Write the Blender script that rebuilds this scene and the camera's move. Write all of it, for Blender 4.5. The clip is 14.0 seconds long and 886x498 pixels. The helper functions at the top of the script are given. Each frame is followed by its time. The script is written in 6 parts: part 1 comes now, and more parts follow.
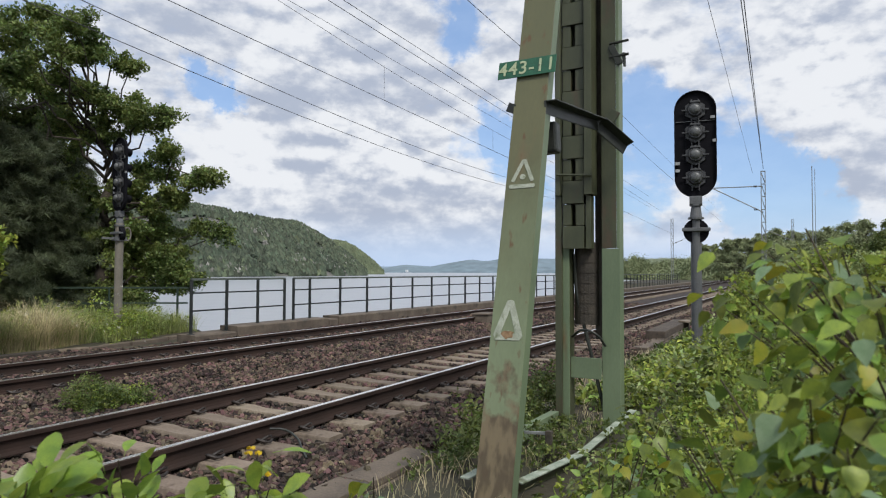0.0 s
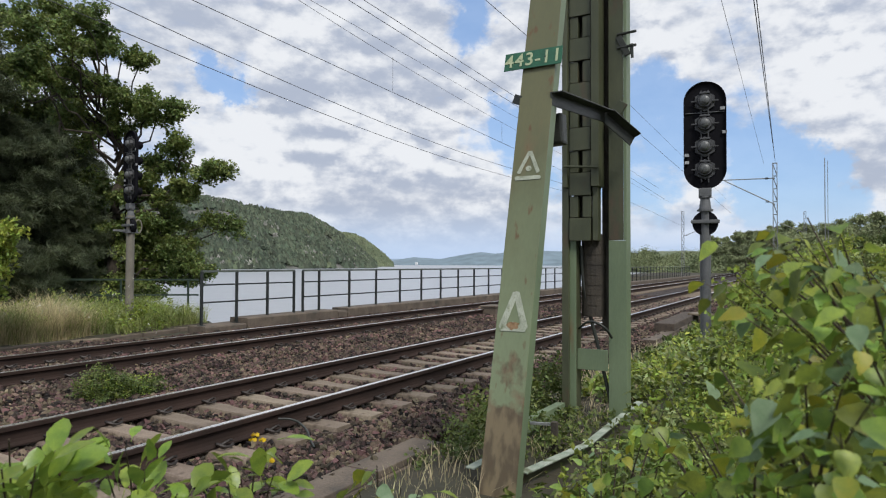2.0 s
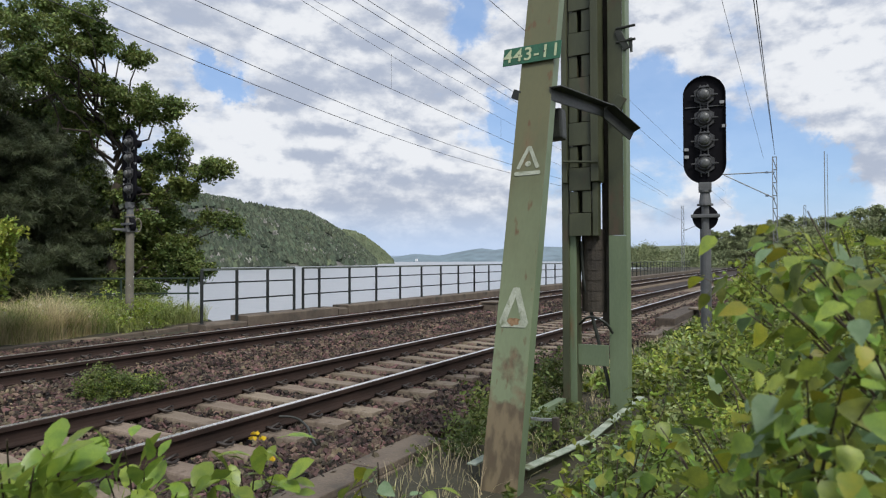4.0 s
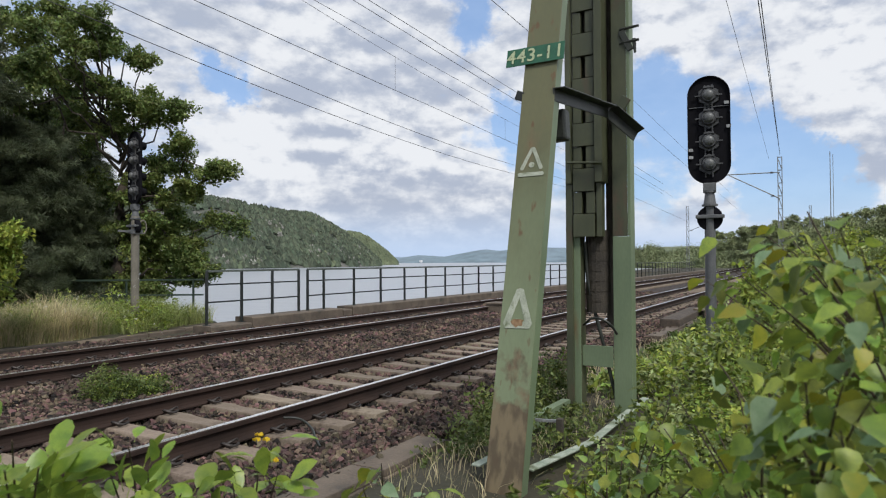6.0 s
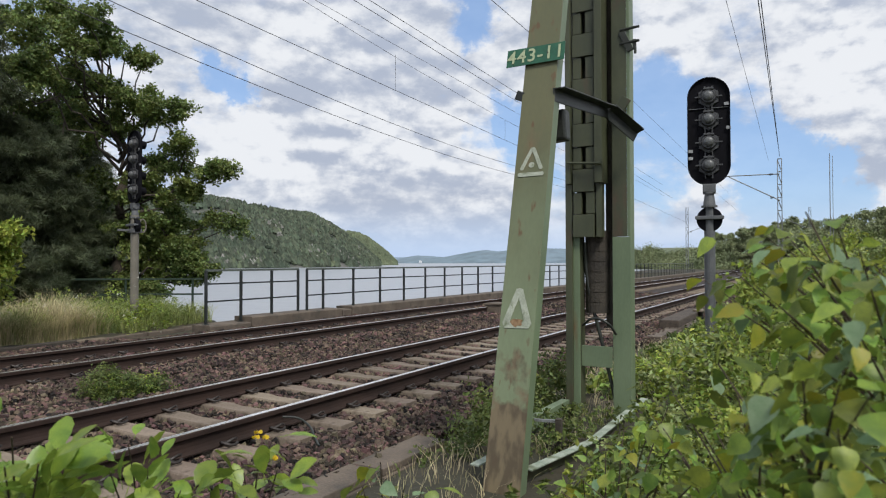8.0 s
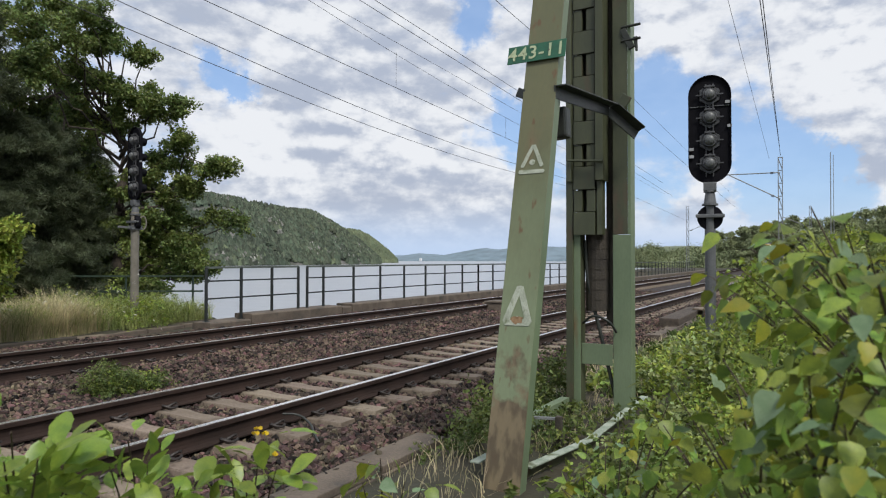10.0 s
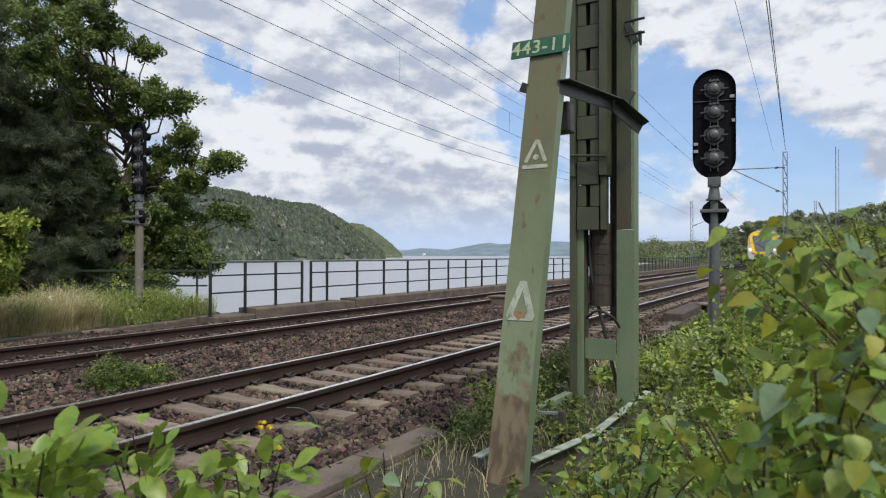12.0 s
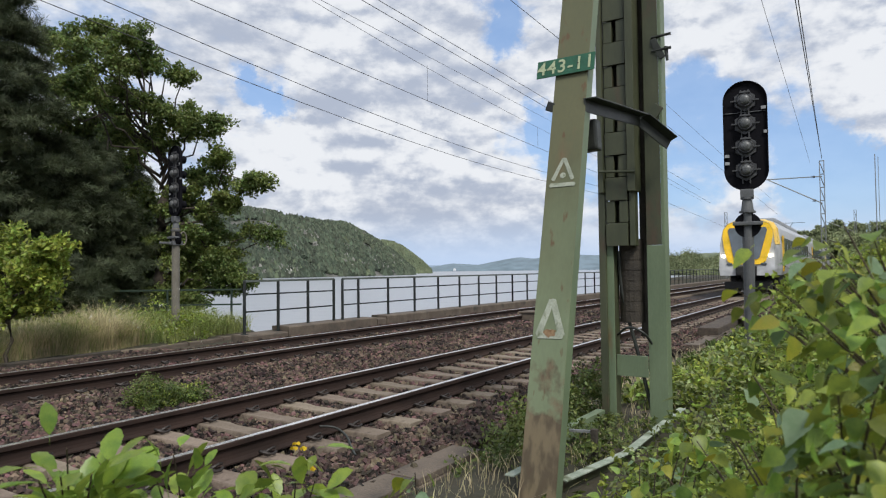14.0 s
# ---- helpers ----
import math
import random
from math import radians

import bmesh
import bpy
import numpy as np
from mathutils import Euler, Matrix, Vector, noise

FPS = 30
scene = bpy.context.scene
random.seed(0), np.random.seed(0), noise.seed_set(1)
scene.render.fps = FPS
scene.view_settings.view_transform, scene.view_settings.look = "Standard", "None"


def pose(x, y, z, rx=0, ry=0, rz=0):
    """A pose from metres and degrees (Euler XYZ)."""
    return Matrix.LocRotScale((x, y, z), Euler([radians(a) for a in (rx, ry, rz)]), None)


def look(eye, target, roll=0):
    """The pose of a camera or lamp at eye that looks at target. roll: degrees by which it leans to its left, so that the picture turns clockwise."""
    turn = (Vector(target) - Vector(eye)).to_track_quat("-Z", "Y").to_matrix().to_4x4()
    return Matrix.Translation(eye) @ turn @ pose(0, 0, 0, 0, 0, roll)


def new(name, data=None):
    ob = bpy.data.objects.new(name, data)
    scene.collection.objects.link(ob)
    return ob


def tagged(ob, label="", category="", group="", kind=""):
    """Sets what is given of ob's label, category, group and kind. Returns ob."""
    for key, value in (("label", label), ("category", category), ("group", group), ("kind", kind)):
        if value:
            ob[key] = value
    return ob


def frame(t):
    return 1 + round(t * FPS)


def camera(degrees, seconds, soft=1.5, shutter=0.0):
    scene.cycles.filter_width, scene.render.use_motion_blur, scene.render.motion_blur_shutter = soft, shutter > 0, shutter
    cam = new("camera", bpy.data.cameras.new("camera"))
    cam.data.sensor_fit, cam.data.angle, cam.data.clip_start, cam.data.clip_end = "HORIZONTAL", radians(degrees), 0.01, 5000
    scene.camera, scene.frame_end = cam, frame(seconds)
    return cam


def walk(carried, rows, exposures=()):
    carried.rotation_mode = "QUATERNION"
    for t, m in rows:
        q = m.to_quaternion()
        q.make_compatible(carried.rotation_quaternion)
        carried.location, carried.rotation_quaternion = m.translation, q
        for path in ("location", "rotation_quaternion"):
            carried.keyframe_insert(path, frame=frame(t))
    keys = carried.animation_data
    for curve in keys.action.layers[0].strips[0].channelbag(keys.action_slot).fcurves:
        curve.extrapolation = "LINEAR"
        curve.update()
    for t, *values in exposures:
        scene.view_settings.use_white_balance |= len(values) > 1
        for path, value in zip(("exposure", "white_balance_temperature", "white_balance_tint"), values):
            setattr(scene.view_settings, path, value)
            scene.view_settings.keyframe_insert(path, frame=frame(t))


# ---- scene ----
cam = camera(68.3, 14.0, soft=1.15)
PATH = [
    (0, look((-0.001, 0.030, 1.396), (8.755, 4.848, 1.740), 0.19)),
    (0.5, look((0.004, 0.029, 1.396), (8.735, 4.892, 1.758), 0.07)),
    (1, look((-0.003, 0.011, 1.395), (8.710, 4.905, 1.748), 0.10)),
    (1.5, look((-0.008, -0.007, 1.393), (8.682, 4.930, 1.708), 0.27)),
    (2, look((-0.005, -0.002, 1.389), (8.683, 4.945, 1.618), 0.23)),
    (2.5, look((-0.005, -0.004, 1.389), (8.701, 4.912, 1.582), 0.01)),
    (3, look((0.006, 0.007, 1.389), (8.711, 4.924, 1.583), -0.06)),
    (5.5, look((0.007, -0.005, 1.386), (8.668, 4.992, 1.547), -0.39)),
    (6, look((0.007, -0.003, 1.388), (8.662, 5.003, 1.581), -0.31)),
    (6.5, look((-0.004, -0.007, 1.386), (8.651, 4.998, 1.580), -0.16)),
    (7, look((0.000, 0.002, 1.386), (8.638, 5.037, 1.581), -0.08)),
    (7.5, look((0.000, 0.000, 1.386), (8.642, 5.028, 1.582), -0.12)),
    (8, look((0.004, -0.003, 1.383), (8.663, 4.996, 1.582), -0.09)),
    (10.5, look((0.009, -0.000, 1.378), (8.665, 5.005, 1.542), 0.07)),
    (11, look((0.011, -0.000, 1.379), (8.664, 5.011, 1.533), 0.02)),
    (11.5, look((0.003, -0.002, 1.378), (8.641, 5.035, 1.490), 0.09)),
    (12, look((0.005, -0.004, 1.379), (8.635, 5.047, 1.466), 0.10)),
    (12.5, look((0.009, -0.005, 1.382), (8.632, 5.058, 1.502), -0.02)),
    (13, look((-0.006, -0.016, 1.388), (8.553, 5.152, 1.573), -0.37)),
    (13.5, look((-0.016, -0.024, 1.394), (8.464, 5.269, 1.653), -0.49)),
    (14, look((-0.030, -0.037, 1.406), (8.354, 5.405, 1.730), -0.65)),
]
walk(cam, PATH)
# a phone lens: sharp on the line, soft on the leaves an arm's length away
cam.data.dof.use_dof, cam.data.dof.focus_distance, cam.data.dof.aperture_fstop = True, 7.5, 4.8

# ---- world, sun, exposure ----
SUN_EL, SUN_AZ = 52.0, 215.0      # height, and compass turn from +y clockwise
scene.view_settings.exposure = 0.4


def make_world():
    w = bpy.data.worlds.new("sky")
    scene.world = w
    w.use_nodes = True
    nt = w.node_tree
    nt.nodes.clear()
    N, L = nt.nodes.new, nt.links.new
    out, bg = N("ShaderNodeOutputWorld"), N("ShaderNodeBackground")
    sky = N("ShaderNodeTexSky")
    sky.sky_type, sky.sun_disc = "NISHITA", False
    sky.sun_elevation, sky.sun_rotation = radians(SUN_EL), radians(SUN_AZ)
    sky.air_density, sky.dust_density, sky.ozone_density = 1.0, 0.6, 3.5
    tc, sep = N("ShaderNodeTexCoord"), N("ShaderNodeSeparateXYZ")
    L(tc.outputs["Generated"], sep.inputs[0])

    def math_node(op, a, b=None, c=None):
        m = N("ShaderNodeMath")
        m.operation = op
        for i, v in enumerate((a, b, c)):
            if v is None:
                continue
            if isinstance(v, (int, float)):
                m.inputs[i].default_value = v
            else:
                L(v, m.inputs[i])
        return m.outputs[0]

    zz = math_node("ADD", math_node("MAXIMUM", sep.outputs[2], 0.0), 0.22)
    comb = N("ShaderNodeCombineXYZ")
    L(math_node("DIVIDE", sep.outputs[0], zz), comb.inputs[0])
    L(math_node("DIVIDE", sep.outputs[1], zz), comb.inputs[1])

    def cloud(scale, off, detail, rough, vec=None):
        mp, n = N("ShaderNodeMapping"), N("ShaderNodeTexNoise")
        mp.inputs["Location"].default_value = off
        L(vec or comb.outputs[0], mp.inputs[0])
        L(mp.outputs[0], n.inputs["Vector"])
        n.inputs["Scale"].default_value, n.inputs["Detail"].default_value = scale, detail
        n.inputs["Roughness"].default_value = rough
        return n

    def ramp(fac, a, b, lo=0.0, hi=1.0):
        r = N("ShaderNodeMapRange")
        r.interpolation_type = "SMOOTHSTEP"
        for i, v in ((1, a), (2, b), (3, lo), (4, hi)):
            r.inputs[i].default_value = v
        L(fac, r.inputs[0])
        return r.outputs[0]

    # the sky's direction, ruffled so that cloud edges are ragged
    ruff = cloud(6.0, (0, 0, 0), 8, 0.62, tc.outputs["Generated"])
    sub, mul, add = N("ShaderNodeVectorMath"), N("ShaderNodeVectorMath"), N("ShaderNodeVectorMath")
    sub.operation, mul.operation, add.operation = "SUBTRACT", "SCALE", "ADD"
    L(ruff.outputs["Color"], sub.inputs[0])
    sub.inputs[1].default_value = (0.5, 0.5, 0.5)
    L(sub.outputs[0], mul.inputs[0])
    mul.inputs["Scale"].default_value = 0.26
    L(tc.outputs["Generated"], add.inputs[0])
    L(mul.outputs[0], add.inputs[1])
    unit = N("ShaderNodeVectorMath")
    unit.operation = "NORMALIZE"
    L(add.outputs[0], unit.inputs[0])

    def lumps(where):
        """Sum of soft lumps round the given directions, each with its reach in degrees."""
        total = None
        for d, reach in where:
            dot = N("ShaderNodeVectorMath")
            dot.operation = "DOT_PRODUCT"
            L(unit.outputs[0], dot.inputs[0])
            dot.inputs[1].default_value = d
            v = ramp(dot.outputs["Value"], math.cos(radians(reach)), 1.0)
            total = v if total is None else math_node("ADD", total, v)
        return total

    gaps = lumps([((0.654, 0.709, 0.264), 2.4), ((0.628, 0.727, 0.277), 2.2), ((0.675, 0.698, 0.239), 2.2), ((0.834, 0.442, 0.33), 4), ((0.842, 0.417, 0.342), 3.5), ((0.948, 0.211, 0.24), 5), ((0.954, 0.237, 0.183), 4), ((0.96, 0.191, 0.207), 4.5), ((0.974, 0.082, 0.209), 4.5),
                  ((0.985, 0.056, 0.162), 5), ((0.985, 0.098, 0.143), 4), ((0.995, 0.004, 0.099), 5), ((0.992, 0.037, 0.123), 4.5), ((0.888, 0.423, 0.182), 3.5), ((0.904, 0.384, 0.189), 3), ((0.933, 0.324, 0.154), 4), ((0.997, -0.027, 0.068), 4), ((0.966, 0.233, 0.11), 4)])
    puffs = lumps([((0.82, 0.541, 0.186), 4), ((0.833, 0.514, 0.203), 3), ((0.882, 0.439, 0.173), 4.5), ((0.783, 0.598, 0.173), 3.5), ((0.668, 0.724, 0.171), 5), ((0.697, 0.698, 0.165), 4), ((0.958, -0.053, 0.281), 5), ((0.973, -0.047, 0.226), 4.5),
                   ((0.937, 0.201, 0.288), 4), ((0.955, 0.008, 0.298), 4), ((0.927, 0.168, 0.334), 4), ((0.707, 0.62, 0.341), 5), ((0.987, 0.113, 0.113), 4)])
    grey = lumps([((0.742, 0.608, 0.283), 6), ((0.785, 0.537, 0.309), 6), ((0.734, 0.643, 0.22), 5), ((0.765, 0.626, 0.147), 5), ((0.813, 0.567, 0.132), 5), ((0.569, 0.757, 0.322), 7), ((0.84, 0.474, 0.263), 5), ((0.858, 0.504, 0.098), 7), ((0.9, 0.429, 0.08), 6),
                  ((0.782, 0.618, 0.08), 6), ((0.983, -0.016, 0.181), 5), ((0.986, -0.047, 0.16), 5), ((0.948, -0.023, 0.318), 5), ((0.911, 0.257, 0.322), 5)])
    # billows by angle, wider than tall, lit where they rise toward the zenith
    flat = N("ShaderNodeMapping")
    flat.inputs["Scale"].default_value = (1.0, 1.0, 1.9)
    L(tc.outputs["Generated"], flat.inputs[0])
    big = cloud(1.7, (3.1, 1.7, 0.4), 12, 0.58).outputs["Fac"]
    heap = cloud(13.0, (1.0, 5.0, 0.0), 10, 0.58, flat.outputs[0]).outputs["Fac"]
    heap_above = cloud(13.0, (1.0, 5.0, 0.035), 10, 0.58, flat.outputs[0]).outputs["Fac"]
    wisp = cloud(34.0, (2.0, 0.5, 0.3), 8, 0.6, flat.outputs[0]).outputs["Fac"]
    dens = math_node("ADD", math_node("MULTIPLY_ADD", gaps, -0.26, big), math_node("MULTIPLY_ADD", puffs, 0.17, math_node("MULTIPLY", grey, 0.10)))
    dens = math_node("MULTIPLY_ADD", math_node("SUBTRACT", heap, 0.5), 0.45, math_node("MULTIPLY_ADD", math_node("SUBTRACT", wisp, 0.5), 0.30, dens))
    cover = ramp(dens, 0.14, 0.52, 0.08, 1.0)
    lit = math_node("MULTIPLY_ADD", math_node("SUBTRACT", heap, heap_above), 3.2, 0.60)
    lit = math_node("MULTIPLY_ADD", math_node("SUBTRACT", wisp, 0.5), 0.45, lit)
    lit = math_node("ADD", lit, math_node("MULTIPLY_ADD", puffs, 0.46, math_node("MULTIPLY", grey, -0.28)))
    knob = cloud(24.0, (0.3, 2.0, 0.0), 5, 0.5, flat.outputs[0]).outputs["Fac"]
    knob_above = cloud(24.0, (0.3, 2.0, 0.03), 5, 0.5, flat.outputs[0]).outputs["Fac"]
    lit = math_node("MULTIPLY_ADD", math_node("SUBTRACT", knob, knob_above), math_node("MULTIPLY_ADD", puffs, 1.6, 0.9), lit)
    shade = ramp(lit, -0.25, 1.25)
    tone = N("ShaderNodeMix")
    tone.data_type = "RGBA"
    L(shade, tone.inputs[0])
    tone.inputs[6].default_value = (4.0, 4.5, 5.55, 1)
    tone.inputs[7].default_value = (7.5, 7.72, 8.1, 1)
    mix = N("ShaderNodeMix")
    mix.data_type = "RGBA"
    L(cover, mix.inputs[0])
    veil = N("ShaderNodeMix")
    veil.data_type = "RGBA"
    veil.inputs[0].default_value = 0.4
    L(sky.outputs[0], veil.inputs[6])
    veil.inputs[7].default_value = (3.9, 6.2, 10.6, 1)
    L(veil.outputs[2], mix.inputs[6])
    L(tone.outputs[2], mix.inputs[7])
    # pale haze low over the water
    haze = N("ShaderNodeMix")
    haze.data_type = "RGBA"
    L(ramp(sep.outputs[2], 0.10, 0.0), haze.inputs[0])
    L(mix.outputs[2], haze.inputs[6])
    haze.inputs[7].default_value = (4.7, 5.9, 7.9, 1)
    L(haze.outputs[2], bg.inputs[0])
    bg.inputs[1].default_value = 0.085
    L(bg.outputs[0], out.inputs[0])


make_world()
sun = new("sun", bpy.data.lights.new("sun", "SUN"))
sun.data.energy, sun.data.angle, sun.data.color = 2.3, radians(14), (1.0, 0.96, 0.9)
az, el = radians(SUN_AZ), radians(SUN_EL)
sun.matrix_world = look((0, 0, 30), Vector((0, 0, 30)) - Vector((math.sin(az) * math.cos(el), math.cos(az) * math.cos(el), math.sin(el))))


# ---- materials ----
def mat(name, a, b, rough=0.8, metal=0.0, scale=6.0, fine=60.0, bump=0.15, vary=0.0, island=0.0, spec=0.5, stain=None, translucent=0.0, stretch=(1, 1, 1), world_space=False, rust=None, grain=1.0):
    """Two-scale surface: a and b blend over broad patches, fine grain lightens and darkens, with relief."""
    m = bpy.data.materials.new(name)
    m.use_nodes = True
    nt = m.node_tree
    N, L = nt.nodes.new, nt.links.new
    bs = nt.nodes["Principled BSDF"]
    outn = nt.nodes["Material Output"]
    tc, mp = N("ShaderNodeTexCoord"), N("ShaderNodeMapping")
    mp.inputs["Scale"].default_value = stretch
    if world_space:
        geo = N("ShaderNodeNewGeometry")
        L(geo.outputs["Position"], mp.inputs[0])
    else:
        L(tc.outputs["Object"], mp.inputs[0])

    def noise_at(s, d):
        n = N("ShaderNodeTexNoise")
        n.inputs["Scale"].default_value, n.inputs["Detail"].default_value = s, d
        L(mp.outputs[0], n.inputs["Vector"])
        return n.outputs["Fac"]

    def mixc(fac, x, y, mode="MIX"):
        q = N("ShaderNodeMix")
        q.data_type, q.blend_type = "RGBA", mode
        for i, v in ((0, fac), (6, x), (7, y)):
            if isinstance(v, (int, float)):
                q.inputs[i].default_value = v
            elif isinstance(v, tuple):
                q.inputs[i].default_value = (*v, 1)
            else:
                L(v, q.inputs[i])
        return q.outputs[2]

    def rng(v, lo, hi, a0=0.0, b0=1.0):
        r = N("ShaderNodeMapRange")
        for i, x in ((1, lo), (2, hi), (3, a0), (4, b0)):
            r.inputs[i].default_value = x
        L(v, r.inputs[0])
        return r.outputs[0]

    f_big, f_fine = noise_at(scale, 4), noise_at(fine, 3)
    col = mixc(rng(f_big, 0.35, 0.65), a, b)
    if stain:
        col = mixc(rng(noise_at(stain[1], 5), stain[2], stain[2] + 0.12), col, stain[0])
    if rust is not None:
        # bare rusty steel creeping up from the foot, with a ragged edge
        sp = N("ShaderNodeSeparateXYZ")
        L(tc.outputs["Object"], sp.inputs[0])
        ad = N("ShaderNodeMath")
        ad.operation = "MULTIPLY_ADD"
        edge = N("ShaderNodeTexNoise")
        edge.inputs["Scale"].default_value, edge.inputs["Detail"].default_value = 3.2, 7
        L(tc.outputs["Object"], edge.inputs["Vector"])
        L(edge.outputs["Fac"], ad.inputs[0])
        ad.inputs[1].default_value = -1.7
        L(sp.outputs[2], ad.inputs[2])
        pale = mixc(rng(noise_at(1.2, 3), 0.35, 0.65), (0.185, 0.225, 0.13), (0.15, 0.19, 0.105))
        col = mixc(rng(ad.outputs[0], 0.15, 1.35, 0.0, 1.0), pale, col)
        col = mixc(rng(noise_at(9.0, 4), 0.64, 0.72), col, (0.12, 0.075, 0.035))
        soil = mixc(rng(noise_at(10.0, 6), 0.42, 0.60), (0.165, 0.125, 0.072), (0.082, 0.058, 0.033))
        col = mixc(rng(ad.outputs[0], rust - 0.86, rust - 0.76, 0.95, 0.0), col, soil)
    g = rng(f_fine, 0.3, 0.7, 1 - 0.22 * grain, 1 + 0.18 * grain)
    hv = N("ShaderNodeHueSaturation")
    L(col, hv.inputs["Color"])
    val = g
    if vary or island:
        src = None
        if vary:
            src = N("ShaderNodeObjectInfo").outputs["Random"]
            amt = vary
        else:
            src = N("ShaderNodeNewGeometry").outputs["Random Per Island"]
            amt = island
        mm = N("ShaderNodeMath")
        mm.operation = "MULTIPLY"
        L(g, mm.inputs[0])
        L(rng(src, 0, 1, 1 - amt, 1 + amt), mm.inputs[1])
        val = mm.outputs[0]
        hs = N("ShaderNodeMath")
        hs.operation = "FRACT"
        hm = N("ShaderNodeMath")
        hm.operation = "MULTIPLY"
        hm.inputs[1].default_value = 7.31
        L(src, hm.inputs[0])
        L(hm.outputs[0], hs.inputs[0])
        L(rng(hs.outputs[0], 0, 1, 0.5 - 0.06 * amt, 0.5 + 0.06 * amt), hv.inputs["Hue"])
    L(val, hv.inputs["Value"])
    L(hv.outputs[0], bs.inputs["Base Color"])
    bs.inputs["Metallic"].default_value = metal
    bs.inputs["Specular IOR Level"].default_value = spec
    L(rng(f_fine, 0.3, 0.7, max(rough - 0.08, 0.02), min(rough + 0.08, 1)), bs.inputs["Roughness"])
    if bump:
        bp = N("ShaderNodeBump")
        bp.inputs["Strength"].default_value, bp.inputs["Distance"].default_value = bump, 0.02
        L(f_fine, bp.inputs["Height"])
        L(bp.outputs[0], bs.inputs["Normal"])
    if translucent:
        tr, ms = N("ShaderNodeBsdfTranslucent"), N("ShaderNodeMixShader")
        L(hv.outputs[0], tr.inputs[0])
        ms.inputs[0].default_value = translucent
        L(bs.outputs[0], ms.inputs[1])
        L(tr.outputs[0], ms.inputs[2])
        L(ms.outputs[0], outn.inputs[0])
    return m


def glow(name, colour, strength):
    m = bpy.data.materials.new(name)
    m.use_nodes = True
    bs = m.node_tree.nodes["Principled BSDF"]
    bs.inputs["Base Color"].default_value = (*colour, 1)
    bs.inputs["Emission Color"].default_value = (*colour, 1)
    bs.inputs["Emission Strength"].default_value = strength
    return m


M_GREEN = mat("mast_green_paint", (0.120, 0.120, 0.058), (0.096, 0.104, 0.052), 0.5, scale=1.3, fine=30, bump=0.03, stain=((0.15, 0.11, 0.055), 2.4, 0.62), stretch=(1.6, 1.6, 0.5), rust=0.50, grain=0.25)
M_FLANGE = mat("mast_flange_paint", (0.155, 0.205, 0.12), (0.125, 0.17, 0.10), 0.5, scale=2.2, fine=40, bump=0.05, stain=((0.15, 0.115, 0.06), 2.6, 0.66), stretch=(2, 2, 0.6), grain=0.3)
# dark column paint; also paints the shade on the outer leg's web
M_DARKGREEN = mat("mast_dark_green_paint_and_shade", (0.072, 0.080, 0.043), (0.050, 0.058, 0.032), 0.5, scale=3, fine=40, bump=0.06, stain=((0.08, 0.056, 0.035), 2.5, 0.60), stretch=(2, 2, 0.7), grain=0.4)
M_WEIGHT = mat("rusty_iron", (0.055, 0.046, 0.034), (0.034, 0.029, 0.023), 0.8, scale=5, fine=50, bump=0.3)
M_BLACKSTEEL = mat("dark_steel", (0.045, 0.05, 0.042), (0.03, 0.033, 0.03), 0.45, metal=0.3, scale=8, fine=80, bump=0.05)
M_SIGNAL = mat("signal_black_paint", (0.006, 0.006, 0.009), (0.004, 0.004, 0.006), 0.8, scale=6, fine=70, bump=0.03, spec=0.15)
M_SIGGREY = mat("signal_grey_paint", (0.115, 0.12, 0.125), (0.085, 0.09, 0.095), 0.55, scale=5, fine=50, bump=0.05)
M_SIGLIGHT = mat("light_grey_paint", (0.35, 0.36, 0.37), (0.28, 0.29, 0.30), 0.5, scale=9, fine=60, bump=0.04)
M_OLDPOLE = mat("old_pole_paint", (0.19, 0.175, 0.145), (0.14, 0.13, 0.105), 0.75, scale=3, fine=50, bump=0.1)
M_GALV = mat("galvanised_steel", (0.27, 0.28, 0.28), (0.21, 0.22, 0.22), 0.5, metal=0.3, scale=4, fine=60, bump=0.04)
M_PLATE = mat("plate_green_enamel", (0.018, 0.105, 0.055), (0.014, 0.085, 0.045), 0.4, scale=10, fine=90, bump=0.02)
M_PLATETEXT = mat("plate_faded_lettering", (0.42, 0.47, 0.29), (0.34, 0.40, 0.25), 0.6, scale=30, fine=120, bump=0.02)
M_CHALK = mat("white_marking_paint", (0.40, 0.43, 0.35), (0.29, 0.32, 0.25), 0.8, scale=14, fine=120, bump=0.02, stain=((0.16, 0.19, 0.115), 16, 0.56))
M_WHITESTEEL = mat("weathered_white_steel", (0.36, 0.40, 0.33), (0.20, 0.25, 0.19), 0.7, scale=7, fine=70, bump=0.1, stain=((0.10, 0.12, 0.06), 5, 0.56))
M_RUSTSPOT = mat("rust_spot", (0.30, 0.20, 0.11), (0.16, 0.085, 0.04), 0.85, scale=22, fine=90, bump=0.1)
M_RAIL = mat("rail_rust", (0.038, 0.023, 0.018), (0.024, 0.015, 0.012), 0.9, scale=3, fine=90, bump=0.1, spec=0.3)
M_CLIP = mat("rail_clip_steel", (0.042, 0.034, 0.030), (0.024, 0.020, 0.018), 0.5, metal=0.2, scale=12, fine=90, bump=0.05)
M_RAILTOP = mat("rail_polished_head", (0.95, 0.93, 0.91), (0.82, 0.81, 0.79), 0.3, metal=0.9, scale=2, fine=120, bump=0.02, stretch=(0.2, 4, 1))
M_SLEEPER = mat("sleeper_concrete", (0.23, 0.185, 0.14), (0.165, 0.13, 0.097), 0.9, scale=4, fine=50, bump=0.3, vary=0.15, stain=((0.10, 0.075, 0.055), 6, 0.58))
